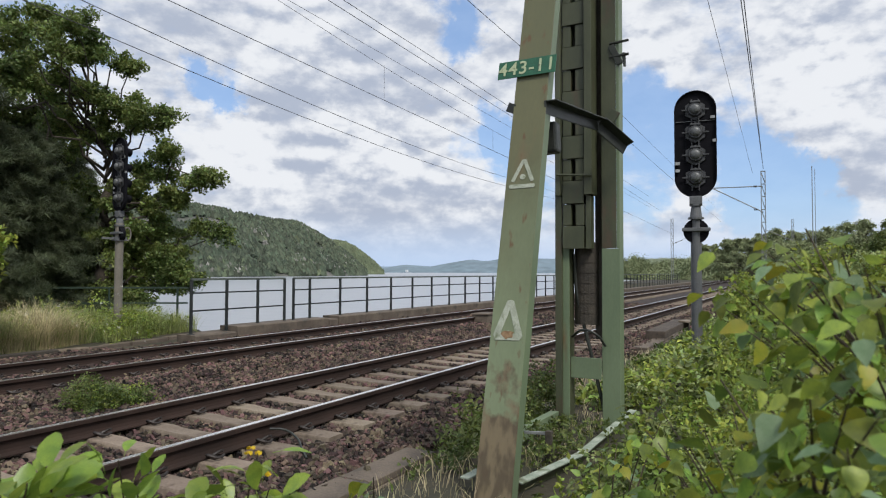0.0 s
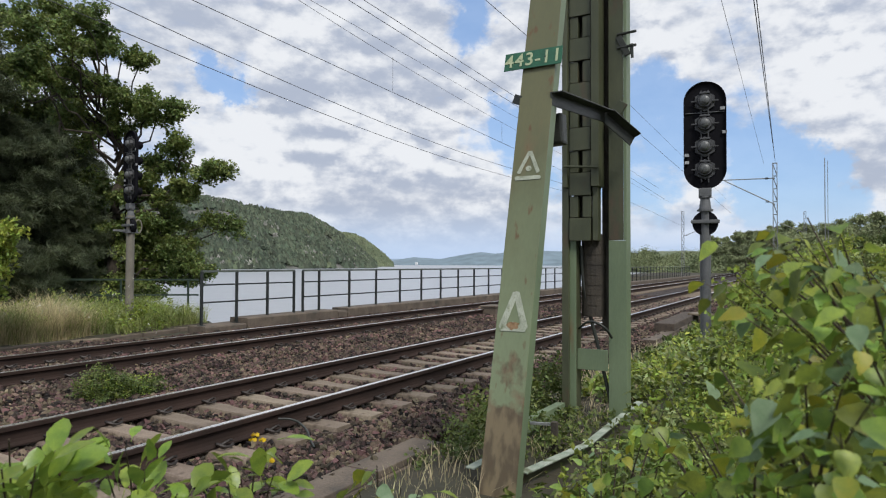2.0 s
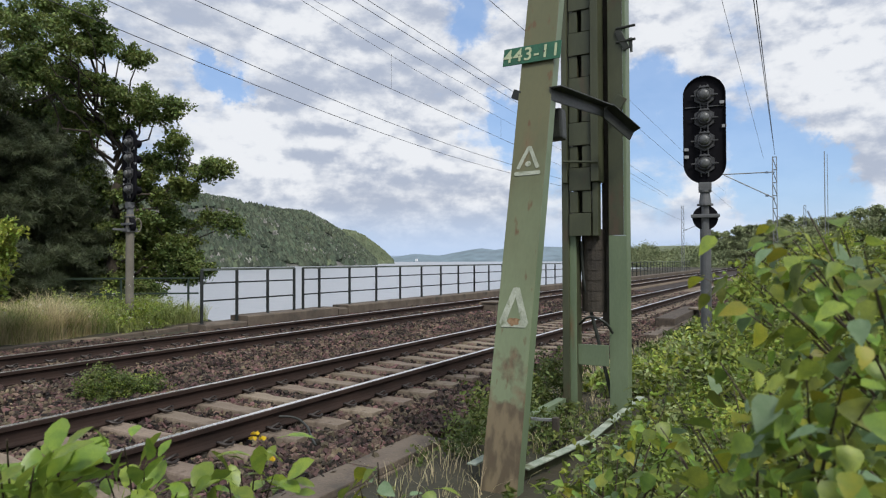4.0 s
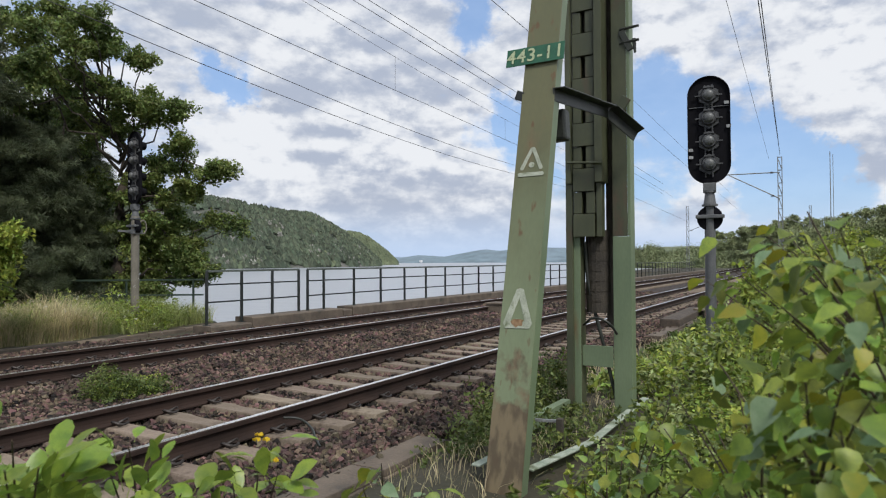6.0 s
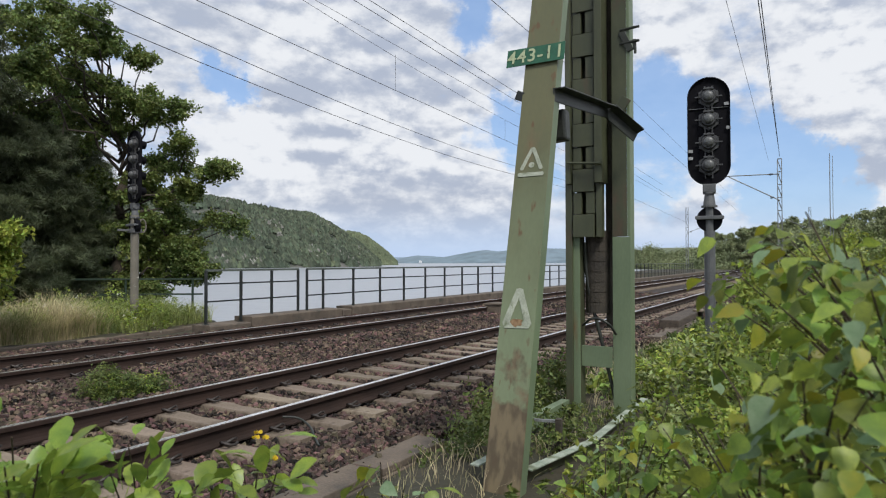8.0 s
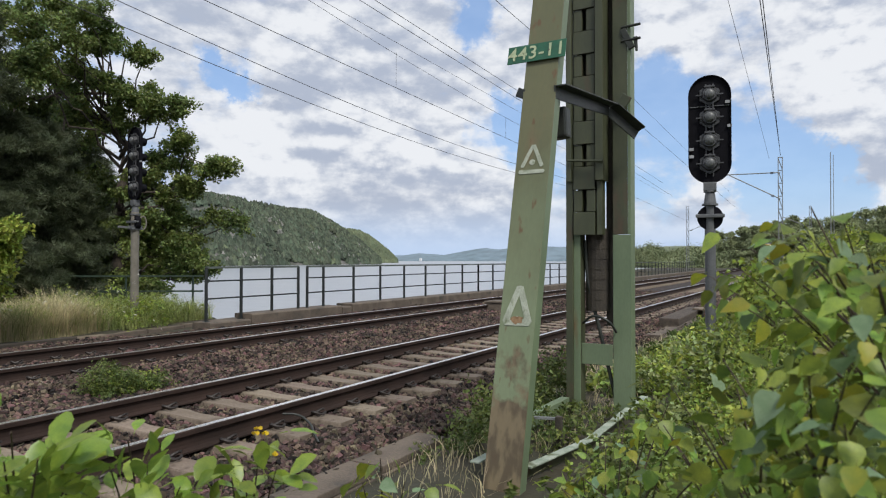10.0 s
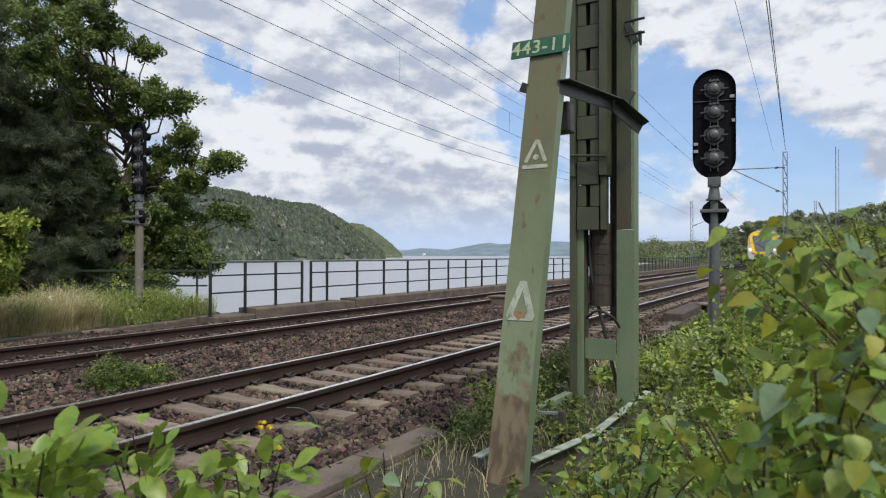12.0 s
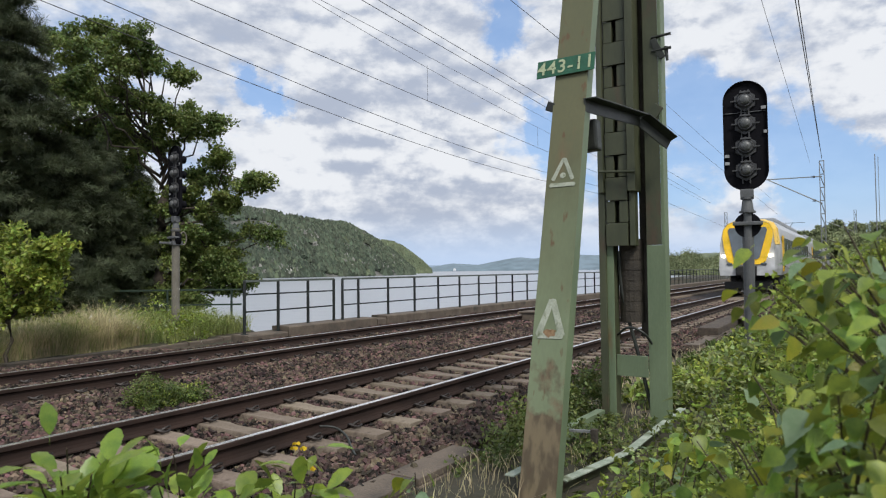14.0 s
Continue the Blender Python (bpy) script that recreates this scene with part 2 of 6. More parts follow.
M_BALLAST = mat("ballast_stone", (0.118, 0.080, 0.061), (0.038, 0.027, 0.022), 0.95, scale=2.0, fine=70, bump=0.5, island=1.0)
M_BALLASTBED = mat("ballast_bed", (0.040, 0.028, 0.023), (0.025, 0.018, 0.015), 0.95, scale=14, fine=40, bump=0.9)
M_CONCRETE = mat("weathered_concrete", (0.14, 0.112, 0.086), (0.090, 0.072, 0.056), 0.9, scale=2.5, fine=45, bump=0.3, stain=((0.06, 0.055, 0.045), 3, 0.58))
M_TIMBER = mat("old_tarred_timber", (0.085, 0.066, 0.050), (0.05, 0.040, 0.032), 0.9, scale=3, fine=40, bump=0.4, stretch=(0.4, 3, 3))
M_FENCE = mat("fence_grey_steel", (0.035, 0.040, 0.040), (0.025, 0.03, 0.03), 0.5, metal=0.2, scale=4, fine=60, bump=0.04)
# handrail paler than the posts: light on its top is painted in
M_FENCETOP = mat("handrail_lit_paint", (0.11, 0.13, 0.115), (0.075, 0.09, 0.08), 0.55, scale=3, fine=50, bump=0.05)
M_FENCEGREEN = mat("fence_dark_green", (0.03, 0.05, 0.035), (0.022, 0.04, 0.028), 0.5, scale=4, fine=60, bump=0.04)
M_GROUND = mat("ground_soil_and_moss", (0.050, 0.042, 0.026), (0.032, 0.032, 0.018), 0.95, scale=0.9, fine=12, bump=0.6, world_space=True)
M_WIRE = mat("overhead_wire", (0.10, 0.10, 0.105), (0.07, 0.07, 0.075), 0.5, metal=0.4, scale=2, fine=40, bump=0)
M_BARK = mat("bark", (0.075, 0.06, 0.045), (0.045, 0.038, 0.03), 0.95, scale=5, fine=30, bump=0.6, stretch=(3, 3, 0.7))
M_TWIG = mat("twig", (0.085, 0.062, 0.040), (0.055, 0.042, 0.030), 0.85, scale=9, fine=60, bump=0.2)
M_OAK = mat("oak_leaves", (0.18, 0.225, 0.056), (0.10, 0.152, 0.039), 0.6, scale=0.6, fine=5, bump=0, island=0.45, translucent=0.3)
# dark weed green; on the second oak it paints the shade
M_WEED = mat("dark_weed_and_shaded_oak_leaves", (0.13, 0.165, 0.038), (0.078, 0.115, 0.028), 0.6, scale=0.8, fine=8, bump=0, island=0.45, translucent=0.25)
M_SCRUB = mat("scrub_woods", (0.25, 0.285, 0.14), (0.165, 0.20, 0.10), 0.8, scale=0.06, fine=0.6, bump=0, island=0.4)
M_PINE = mat("conifer_needles", (0.076, 0.094, 0.043), (0.050, 0.068, 0.032), 0.7, scale=0.5, fine=5, bump=0, island=0.4, translucent=0.15)
M_LEAF = mat("birch_leaves", (0.26, 0.345, 0.052), (0.175, 0.255, 0.047), 0.45, scale=2.5, fine=40, bump=0.04, vary=0.5, translucent=0.45)
M_LEAFY = mat("yellowing_leaves", (0.34, 0.33, 0.035), (0.26, 0.29, 0.035), 0.5, scale=3, fine=40, bump=0.04, vary=0.3, translucent=0.4)
M_LEAFB = mat("pale_leaf_undersides", (0.20, 0.29, 0.16), (0.15, 0.24, 0.12), 0.55, scale=3, fine=40, bump=0.04, vary=0.25, translucent=0.3)
M_ALDER = mat("alder_leaves", (0.25, 0.345, 0.05), (0.165, 0.265, 0.042), 0.36, scale=3, fine=50, bump=0.06, vary=0.25, translucent=0.4)
M_HERB = mat("undergrowth_leaves", (0.30, 0.365, 0.065), (0.18, 0.25, 0.043), 0.55, scale=0.8, fine=8, bump=0, island=0.5, translucent=0.35)
M_HERBPALE = mat("pale_weeds", (0.30, 0.36, 0.15), (0.22, 0.28, 0.10), 0.6, scale=0.8, fine=8, bump=0, island=0.45, translucent=0.3)
M_GRASS = mat("tall_grass", (0.33, 0.36, 0.14), (0.22, 0.28, 0.085), 0.75, scale=0.7, fine=4, bump=0, island=0.45, translucent=0.3, world_space=True)
M_STRAW = mat("dry_grass", (0.68, 0.59, 0.37), (0.52, 0.46, 0.27), 0.8, scale=0.9, fine=5, bump=0, island=0.35, translucent=0.42)
M_FLOWER = mat("yellow_petals", (0.75, 0.55, 0.02), (0.65, 0.45, 0.02), 0.5, scale=20, fine=80, bump=0, translucent=0.2)
M_WHITEFLOWER = mat("white_petals", (0.7, 0.7, 0.65), (0.6, 0.6, 0.55), 0.6, scale=20, fine=80, bump=0)
M_HILLROCK = mat("hillside_rock_and_scrub", (0.15, 0.148, 0.138), (0.075, 0.082, 0.066), 0.95, scale=0.05, fine=0.3, bump=0.0)
M_OUTCROP = mat("hillside_outcrop", (0.24, 0.235, 0.215), (0.16, 0.16, 0.145), 0.95, scale=0.05, fine=0.4, bump=0, island=0.3)
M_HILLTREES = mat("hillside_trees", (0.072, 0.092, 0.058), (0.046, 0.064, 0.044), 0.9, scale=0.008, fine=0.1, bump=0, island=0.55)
# light green trees and field; on hill_2 this colour also paints sunlight
M_HILLLIGHT = mat("hillside_light_green_and_sun", (0.125, 0.15, 0.085), (0.09, 0.118, 0.068), 0.9, scale=0.008, fine=0.1, bump=0, island=0.3)
# distance haze is mixed straight into these two blues
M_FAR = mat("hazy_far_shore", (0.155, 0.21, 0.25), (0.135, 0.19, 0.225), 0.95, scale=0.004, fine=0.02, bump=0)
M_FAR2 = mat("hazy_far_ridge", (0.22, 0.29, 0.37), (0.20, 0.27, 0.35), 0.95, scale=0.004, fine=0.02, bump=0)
M_TRAINY = mat("train_yellow_paint", (0.80, 0.50, 0.015), (0.77, 0.47, 0.015), 0.3, scale=2, fine=2, bump=0)
M_TRAINW = mat("train_silver_white_paint", (0.44, 0.45, 0.46), (0.39, 0.40, 0.41), 0.35, scale=1.5, fine=2, bump=0)
M_TRAINROOF = mat("train_roof_grey", (0.34, 0.36, 0.38), (0.29, 0.31, 0.33), 0.5, scale=1.5, fine=30, bump=0)
M_TRAINDARK = mat("train_underframe_black", (0.025, 0.025, 0.025), (0.018, 0.018, 0.018), 0.7, scale=4, fine=40, bump=0.1)
# glass greyed up: some reflected sky is painted into its base colour
M_TRAINGLASS = mat("train_glazing_reflection", (0.10, 0.12, 0.14), (0.08, 0.10, 0.115), 0.12, scale=1, fine=1.5, bump=0, spec=0.8)
M_LAMP = glow("lit_headlamp", (1.0, 0.93, 0.75), 9.0)
M_LAMPBODY = mat("lamp_housing_dark_grey", (0.060, 0.062, 0.066), (0.042, 0.044, 0.047), 0.55, scale=8, fine=60, bump=0.03)
M_LENS = mat("lamp_cover_grey", (0.115, 0.12, 0.12), (0.085, 0.09, 0.09), 0.4, scale=8, fine=60, bump=0.02)
M_PALE = mat("pale_render", (0.75, 0.76, 0.78), (0.7, 0.71, 0.73), 0.8, scale=0.1, fine=1, bump=0)


def water_material():
    m = bpy.data.materials.new("lake_water")
    m.use_nodes = True
    nt = m.node_tree
    N, L = nt.nodes.new, nt.links.new
    bs = nt.nodes["Principled BSDF"]
    bs.inputs["Base Color"].default_value = (0.29, 0.31, 0.34, 1)
    bs.inputs["Roughness"].default_value = 0.3
    bs.inputs["IOR"].default_value = 1.33
    tc, bp, n1, n2 = N("ShaderNodeTexCoord"), N("ShaderNodeBump"), N("ShaderNodeTexNoise"), N("ShaderNodeTexNoise")
    mpw = N("ShaderNodeMapping")
    mpw.inputs["Rotation"].default_value = (0, 0, radians(-30))
    mpw.inputs["Scale"].default_value = (1.0, 0.25, 1.0)
    L(tc.outputs["Object"], mpw.inputs[0])
    for n, s, d in ((n1, 0.35, 6), (n2, 0.02, 3)):
        n.inputs["Scale"].default_value, n.inputs["Detail"].default_value = s, d
        L(mpw.outputs[0], n.inputs["Vector"])
    mx = N("ShaderNodeMath")
    mx.operation = "ADD"
    L(n1.outputs[0], mx.inputs[0])
    L(n2.outputs[0], mx.inputs[1])
    bp.inputs["Strength"].default_value, bp.inputs["Distance"].default_value = 0.4, 0.6
    L(mx.outputs[0], bp.inputs["Height"])
    L(bp.outputs[0], bs.inputs["Normal"])
    return m


M_WATER = water_material()


# ---- building helpers ----
def mesh_of(bm, name, material, smooth=False):
    me = bpy.data.meshes.new(name)
    bm.normal_update()
    bm.to_mesh(me)
    bm.free()
    me.materials.append(material)
    if smooth:
        me.polygons.foreach_set("use_smooth", [True] * len(me.polygons))
    return me


def part(name, bm, material, parent=None, label="", smooth=False):
    ob = new(name, bm if isinstance(bm, bpy.types.Mesh) else mesh_of(bm, name, material, smooth))
    ob.parent = parent
    return tagged(ob, label)


def thing(name, at=(0, 0, 0), rz=0.0, label="", category="", group="", kind=""):
    ob = new(name)
    ob.matrix_world = pose(*at, 0, 0, rz)
    return tagged(ob, label, category, group, kind)


def box(bm, c, s, m=None, bevel=0.0):
    """A box at c of size s, turned by m, with bevelled edges."""
    r = bmesh.ops.create_cube(bm, size=1.0)
    vs = r["verts"]
    for v in vs:
        v.co = Vector((v.co.x * s[0], v.co.y * s[1], v.co.z * s[2]))
    if bevel:
        es = list({e for v in vs for e in v.link_edges})
        q = bmesh.ops.bevel(bm, geom=es, offset=bevel, segments=2, affect="EDGES", profile=0.6)
        vs = list({v for f in q["faces"] for v in f.verts} | {v for v in vs if v.is_valid})
    mm = Matrix.Translation(c) @ (m or Matrix())
    for v in vs:
        v.co = mm @ v.co
    return bm


def tube(bm, a, b, r0, r1=None, seg=10, caps=True):
    """A tapered round bar from a to b."""
    a, b = Vector(a), Vector(b)
    d = b - a
    r = bmesh.ops.create_cone(bm, cap_ends=caps, segments=seg, radius1=r0, radius2=r0 if r1 is None else r1, depth=d.length)
    q = d.to_track_quat("Z", "Y").to_matrix().to_4x4()
    mm = Matrix.Translation((a + b) / 2) @ q
    for v in r["verts"]:
        v.co = mm @ v.co
    return bm


def sweep(bm, pts, radii, seg=6):
    """A round bar along the points, thinning as the radii do."""
    rings = []
    for i, p in enumerate(pts):
        d = (pts[min(i + 1, len(pts) - 1)] - pts[max(i - 1, 0)]).normalized()
        q = d.to_track_quat("Z", "Y")
        rings.append([bm.verts.new(p + q @ Vector((math.cos(6.2832 * k / seg) * radii[i], math.sin(6.2832 * k / seg) * radii[i], 0))) for k in range(seg)])
    for a, b in zip(rings, rings[1:]):
        for k in range(seg):
            bm.faces.new((a[k], a[(k + 1) % seg], b[(k + 1) % seg], b[k]))
    bm.faces.new(rings[0][::-1])
    bm.faces.new(rings[-1])
    return bm


def prism(bm, outline, depth, m):
    """A flat outline in its xy plane made solid, laid by m."""
    vs = [bm.verts.new((x, y, 0)) for x, y in outline]
    f = bm.faces.new(vs)
    ex = bmesh.ops.extrude_face_region(bm, geom=[f])
    up = [v for v in ex["geom"] if isinstance(v, bmesh.types.BMVert)]
    for v in up:
        v.co.z += depth
    for v in vs + up:
        v.co = m @ v.co
    bmesh.ops.recalc_face_normals(bm, faces=bm.faces[:])
    return bm


def beam(bm, a, b, w, d, side=(0, 1, 0), bevel=0.0):
    """A straight rectangular bar from a to b, w wide along side, d deep."""
    a, b = Vector(a), Vector(b)
    z = (b - a).normalized()
    x = Vector(side) - z * z.dot(Vector(side))
    x.normalize()
    y = z.cross(x)
    m = Matrix((x, y, z)).transposed().to_4x4()
    return box(bm, (a + b) / 2, (w, d, (b - a).length), m, bevel)


def from_arrays(name, verts, faces, material, parent=None, label="", smooth=False):
    me = bpy.data.meshes.new(name)
    verts = np.asarray(verts, dtype=np.float32).reshape(-1, 3)
    faces = np.asarray(faces, dtype=np.int32)
    k = faces.shape[1]
    me.vertices.add(len(verts))
    me.vertices.foreach_set("co", verts.ravel())
    me.loops.add(faces.size)
    me.loops.foreach_set("vertex_index", faces.ravel())
    me.polygons.add(len(faces))
    me.polygons.foreach_set("loop_start", np.arange(0, faces.size, k, dtype=np.int32))
    me.polygons.foreach_set("use_smooth", np.full(len(faces), smooth, dtype=bool))
    me.update(calc_edges=True)
    me.validate()
    me.materials.append(material)
    ob = new(name, me)
    ob.parent = parent
    return tagged(ob, label)


def scatter(shape_v, shape_f, places, sizes, rng, tilt=1.0):
    """Copies of a small shape at the places, each turned at random; returns verts and faces."""
    n = len(places)
    sv = np.asarray(shape_v, dtype=float)
    q = rng.normal(size=(n, 4))
    q[:, 1:3] *= tilt
    q /= np.linalg.norm(q, axis=1)[:, None]
    w, x, y, z = q.T
    rot = np.stack([np.stack([1 - 2 * (y * y + z * z), 2 * (x * y - z * w), 2 * (x * z + y * w)], -1),
                    np.stack([2 * (x * y + z * w), 1 - 2 * (x * x + z * z), 2 * (y * z - x * w)], -1),
                    np.stack([2 * (x * z - y * w), 2 * (y * z + x * w), 1 - 2 * (x * x + y * y)], -1)], 1)
    v = np.einsum("nij,kj->nki", rot, sv) * np.asarray(sizes).reshape(n, 1, -1) + np.asarray(places)[:, None, :]
    f = (np.asarray(shape_f)[None] + (np.arange(n) * len(sv))[:, None, None]).reshape(-1, len(shape_f[0]))
    return v.reshape(-1, 3), f


# a small pointed leaf, folded along its rib, and a four-leaf spray
LEAF_V = [(0, 0, 0), (0.42, 0.30, 0.08), (1.0, 0, -0.06), (0.42, -0.30, 0.08)]
LEAF_F = [(0, 1, 2), (0, 2, 3)]


def spray(k, rng, leaf=0.75, spread=0.32):
    vs, fs = [], []
    for i in range(k):
        a, t = rng.uniform(0, 6.283), rng.uniform(-0.5, 0.7)
        m = np.array(pose(0, 0, 0, math.degrees(rng.uniform(-0.7, 0.7)), -math.degrees(t), math.degrees(a)).to_3x3())
        o = rng.normal(0, spread, 3)
        for v in LEAF_V:
            vs.append(m @ np.array(v) * leaf + o)
        fs += [(4 * i, 4 * i + 1, 4 * i + 2), (4 * i, 4 * i + 2, 4 * i + 3)]
    return vs, fs


# ---- lie of the land ----
RAILS = (4.46, 5.965, 8.90, 10.405)      # the four rails, from the near one to the lake side
BEND = 0.0004


def drift(x):
    """How far the line has swung from straight at x."""
    return BEND * max(x - 25.0, 0.0) ** 2 / 2


def bed(x, y):
    """Height of the ground."""
    y0 = y - drift(x)
    z = -0.40
    if y0 < 3.4:
        z = -0.40 + 0.30 * min(1.0, (3.4 - y0) / 1.2)
    if y0 < 0:
        z += min(-y0 * 0.22, 9) + 0.15 * noise.noise((x * 0.3, y * 0.3, 0))
    if y0 > 13.75 + 0.132 * (x - 6.6) and x < 13.2:
        z = -0.26
    edge = 13.4 if x > 13.2 else 18.0 + 0.25 * (12 - x)
    if x > 95:
        edge = 30.0
    if y0 > edge:
        z -= min((y0 - edge) * 0.9, 9.0)
    return z + 0.03 * noise.noise((x * 1.1, y * 1.1, 3.0))


def grid_sheet(name, xs, ys, height, material):
    vs = [(x, y, height(x, y)) for x in xs for y in ys]
    n = len(ys)
    fs = [(i * n + j, (i + 1) * n + j, (i + 1) * n + j + 1, i * n + j + 1) for i in range(len(xs) - 1) for j in range(n - 1)]
    return from_arrays(name, vs, fs, material, smooth=True)


def spaced(lo, hi, n, power=2.5):
    """Steps that widen away from zero."""
    u = np.linspace(-1, 1, n)
    s = np.sign(u) * np.abs(u) ** power
    return [float(v) for v in np.where(s < 0, -s * lo, s * hi)]


GX = sorted(set([round(x, 2) for x in spaced(-3500, 3500, 121, 4) if not -16 < x < 50] + [round(-16 + 0.6 * i, 2) for i in range(111)]))
GY = sorted(set([round(y + 6, 2) for y in spaced(-3000, 60, 81, 3.2) if not -12 < y < 15] + [round(-6 + 0.36 * i, 2) for i in range(75)]))
ground = tagged(grid_sheet("ground", GX, GY, bed, M_GROUND),
                "mossy brown soil beside the railway line", "ground", kind="structure")
lake = tagged(from_arrays("water", [(-4000, 14, -4.0), (4600, 14, -4.0), (4600, 4600, -4.0), (-4000, 4600, -4.0)], [(0, 1, 2, 3)], M_WATER),
              "grey rippled lake water under a cloudy sky", "lake", kind="structure")


# ---- railway ----
def rail_profile():
    return [(-0.075, -0.172), (0.075, -0.172), (0.075, -0.160), (0.018, -0.145), (0.009, -0.12), (0.009, -0.055), (0.036, -0.040), (0.036, -0.008),
            (0.026, 0.0), (-0.026, 0.0), (-0.036, -0.008), (-0.036, -0.040), (-0.009, -0.055), (-0.009, -0.12), (-0.018, -0.145), (-0.075, -0.160)]


def line_steps():
    return [-30 + 2.0 * i for i in range(24)] + [18 + 4.0 * i for i in range(80)]


def rail_mesh(y0, head):
    """The swept rail, or the polished strip on its head."""
    prof = [(-0.027, 0.003), (0.027, 0.003), (0.027, -0.004), (-0.027, -0.004)] if head else rail_profile()
    xs = line_steps()
    k = len(prof)
    vs = [(x, y0 + drift(x) + a, b) for x in xs for a, b in prof]
    fs = [(i * k + j, i * k + (j + 1) % k, (i + 1) * k + (j + 1) % k, (i + 1) * k + j) for i in range(len(xs) - 1) for j in range(k)]
    return vs, fs


def sleeper_mesh():
    """Concrete sleeper: raised seats under the rails, chamfered, low in the middle."""
    bm = bmesh.new()
    stations = [(-1.25, 0.0, 0.125), (-1.22, 0.0, 0.135), (-0.45, 0.0, 0.135), (-0.3, -0.012, 0.118), (0.3, -0.012, 0.118), (0.45, 0.0, 0.135), (1.22, 0.0, 0.135), (1.25, 0.0, 0.125)]
    rings = []
    for y, dz, w in stations:
        rings.append([bm.verts.new(c) for c in ((-w - 0.03, y, -0.22), (-w * 0.86, y, -0.012 + dz), (-w * 0.8, y, dz), (w * 0.8, y, dz), (w * 0.86, y, -0.012 + dz), (w + 0.03, y, -0.22))])
    for a, b in zip(rings, rings[1:]):
        for j in range(6):
            bm.faces.new((a[j], a[(j + 1) % 6], b[(j + 1) % 6], b[j]))
    bm.faces.new(rings[0])
    bm.faces.new(rings[-1])
    bmesh.ops.recalc_face_normals(bm, faces=bm.faces[:])
    return mesh_of(bm, "sleeper", M_SLEEPER)


def clip_mesh():
    """A sprung steel rail clip bent out of one round bar, on its shoulder."""
    bm = bmesh.new()
    n = 14
    pts = [Vector((0.082 * math.cos(6.2832 * k / n), -0.128 + 0.056 * math.sin(6.2832 * k / n), 0.042 + 0.016 * math.cos(12.566 * k / n))) for k in range(n - 1)]
    sweep(bm, pts, [0.0125] * len(pts), 6)
    box(bm, (0, -0.115, 0.008), (0.035, 0.05, 0.045), None, 0.006)
    return mesh_of(bm, "rail_clip", M_CLIP)


SLEEPER, CLIP = sleeper_mesh(), clip_mesh()
PITCH, PHASE = 0.5644, 4.469


def track(name, y_near, label):
    root = tagged(thing(name), label, "railway track", kind="structure")
    for y0 in (y_near, y_near + 1.505):
        v, f = rail_mesh(y0, False)
        r = from_arrays("rail", v, f, M_RAIL, root, "rust-brown steel rail")
        v, f = rail_mesh(y0, True)
        from_arrays("rail_head", v, f, M_RAILTOP, r, "polished bright rail head")
    near = y_near < 6
    n0, n1 = -12, (150 if near else 110)
    for i in range(n0, n1):
        x = PHASE + PITCH * i + (0.0 if near else 0.2)
        s = new("sleeper", SLEEPER)
        s.parent = root
        s.location = (x, y_near + 0.7525 + drift(x), -0.176)
        s.rotation_euler = (0, 0, 0.006 * math.sin(i * 2.7))
        if -6 < i < (46 if near else 34):
            for y0 in (y_near, y_near + 1.505):
                for side in (0, 1):
                    c = new("rail_clip", CLIP)
                    c.parent = s
                    c.location = (0, y0 - y_near - 0.7525, 0.0)
                    c.rotation_euler = (0, 0, math.pi * side)
    return root


track("railway_track", RAILS[0], "near railway track with rusty rails on concrete sleepers")
track("railway_track", RAILS[2], "farther railway track with rusty rails on concrete sleepers")

ROCK_V = [(-1, -0.6, -0.5), (0.8, -0.75, -0.6), (1.0, 0.5, -0.5), (-0.7, 0.8, -0.6), (-0.75, -0.35, 0.55), (0.45, -0.6, 0.65), (0.8, 0.3, 0.4), (-0.35, 0.6, 0.5)]
ROCK_F = [(0, 3, 2), (0, 2, 1), (4, 5, 6), (4, 6, 7), (0, 1, 5), (0, 5, 4), (1, 2, 6), (1, 6, 5), (2, 3, 7), (2, 7, 6), (3, 0, 4), (3, 4, 7)]


def ballast_height(y):
    """Top of the stones across the line: full between and beside the sleepers, falling to both sides."""
    if y < 3.9:
        return -0.214 - 0.02 * min(1, (3.9 - y) / 0.8)
    if 7.0 < y < 8.2:
        return -0.236
    if y > 11.6:
        return -0.225 - 0.10 * min(1, (y - 11.6) / 0.6)
    return -0.226


def ballast(x0, x1, y0, y1, per, size, seed):
    g = np.random.default_rng(seed)
    n = int((x1 - x0) * (y1 - y0) * per)
    x, y = g.uniform(x0, x1, n), g.uniform(y0, y1, n)
    z = np.array([ballast_height(b) for b in y]) + g.normal(-0.004, 0.013, n)
    gap = np.abs((x - PHASE) / PITCH - np.round((x - PHASE) / PITCH)) * PITCH
    on_sleeper = (gap < 0.14) & (((y > 3.95) & (y < 6.46)) | ((y > 8.39) & (y < 10.90)))
    z[on_sleeper & (y < 7)] -= 0.07
    z[(y > 8.0) & (y < 11.3)] += 0.035
    y = y + np.array([drift(a) for a in x])
    s = size * g.uniform(0.55, 1.4, (n, 1)) * g.uniform(0.6, 1.3, (n, 3))
    return scatter(ROCK_V, ROCK_F, np.stack([x, y, z], 1), s, g)


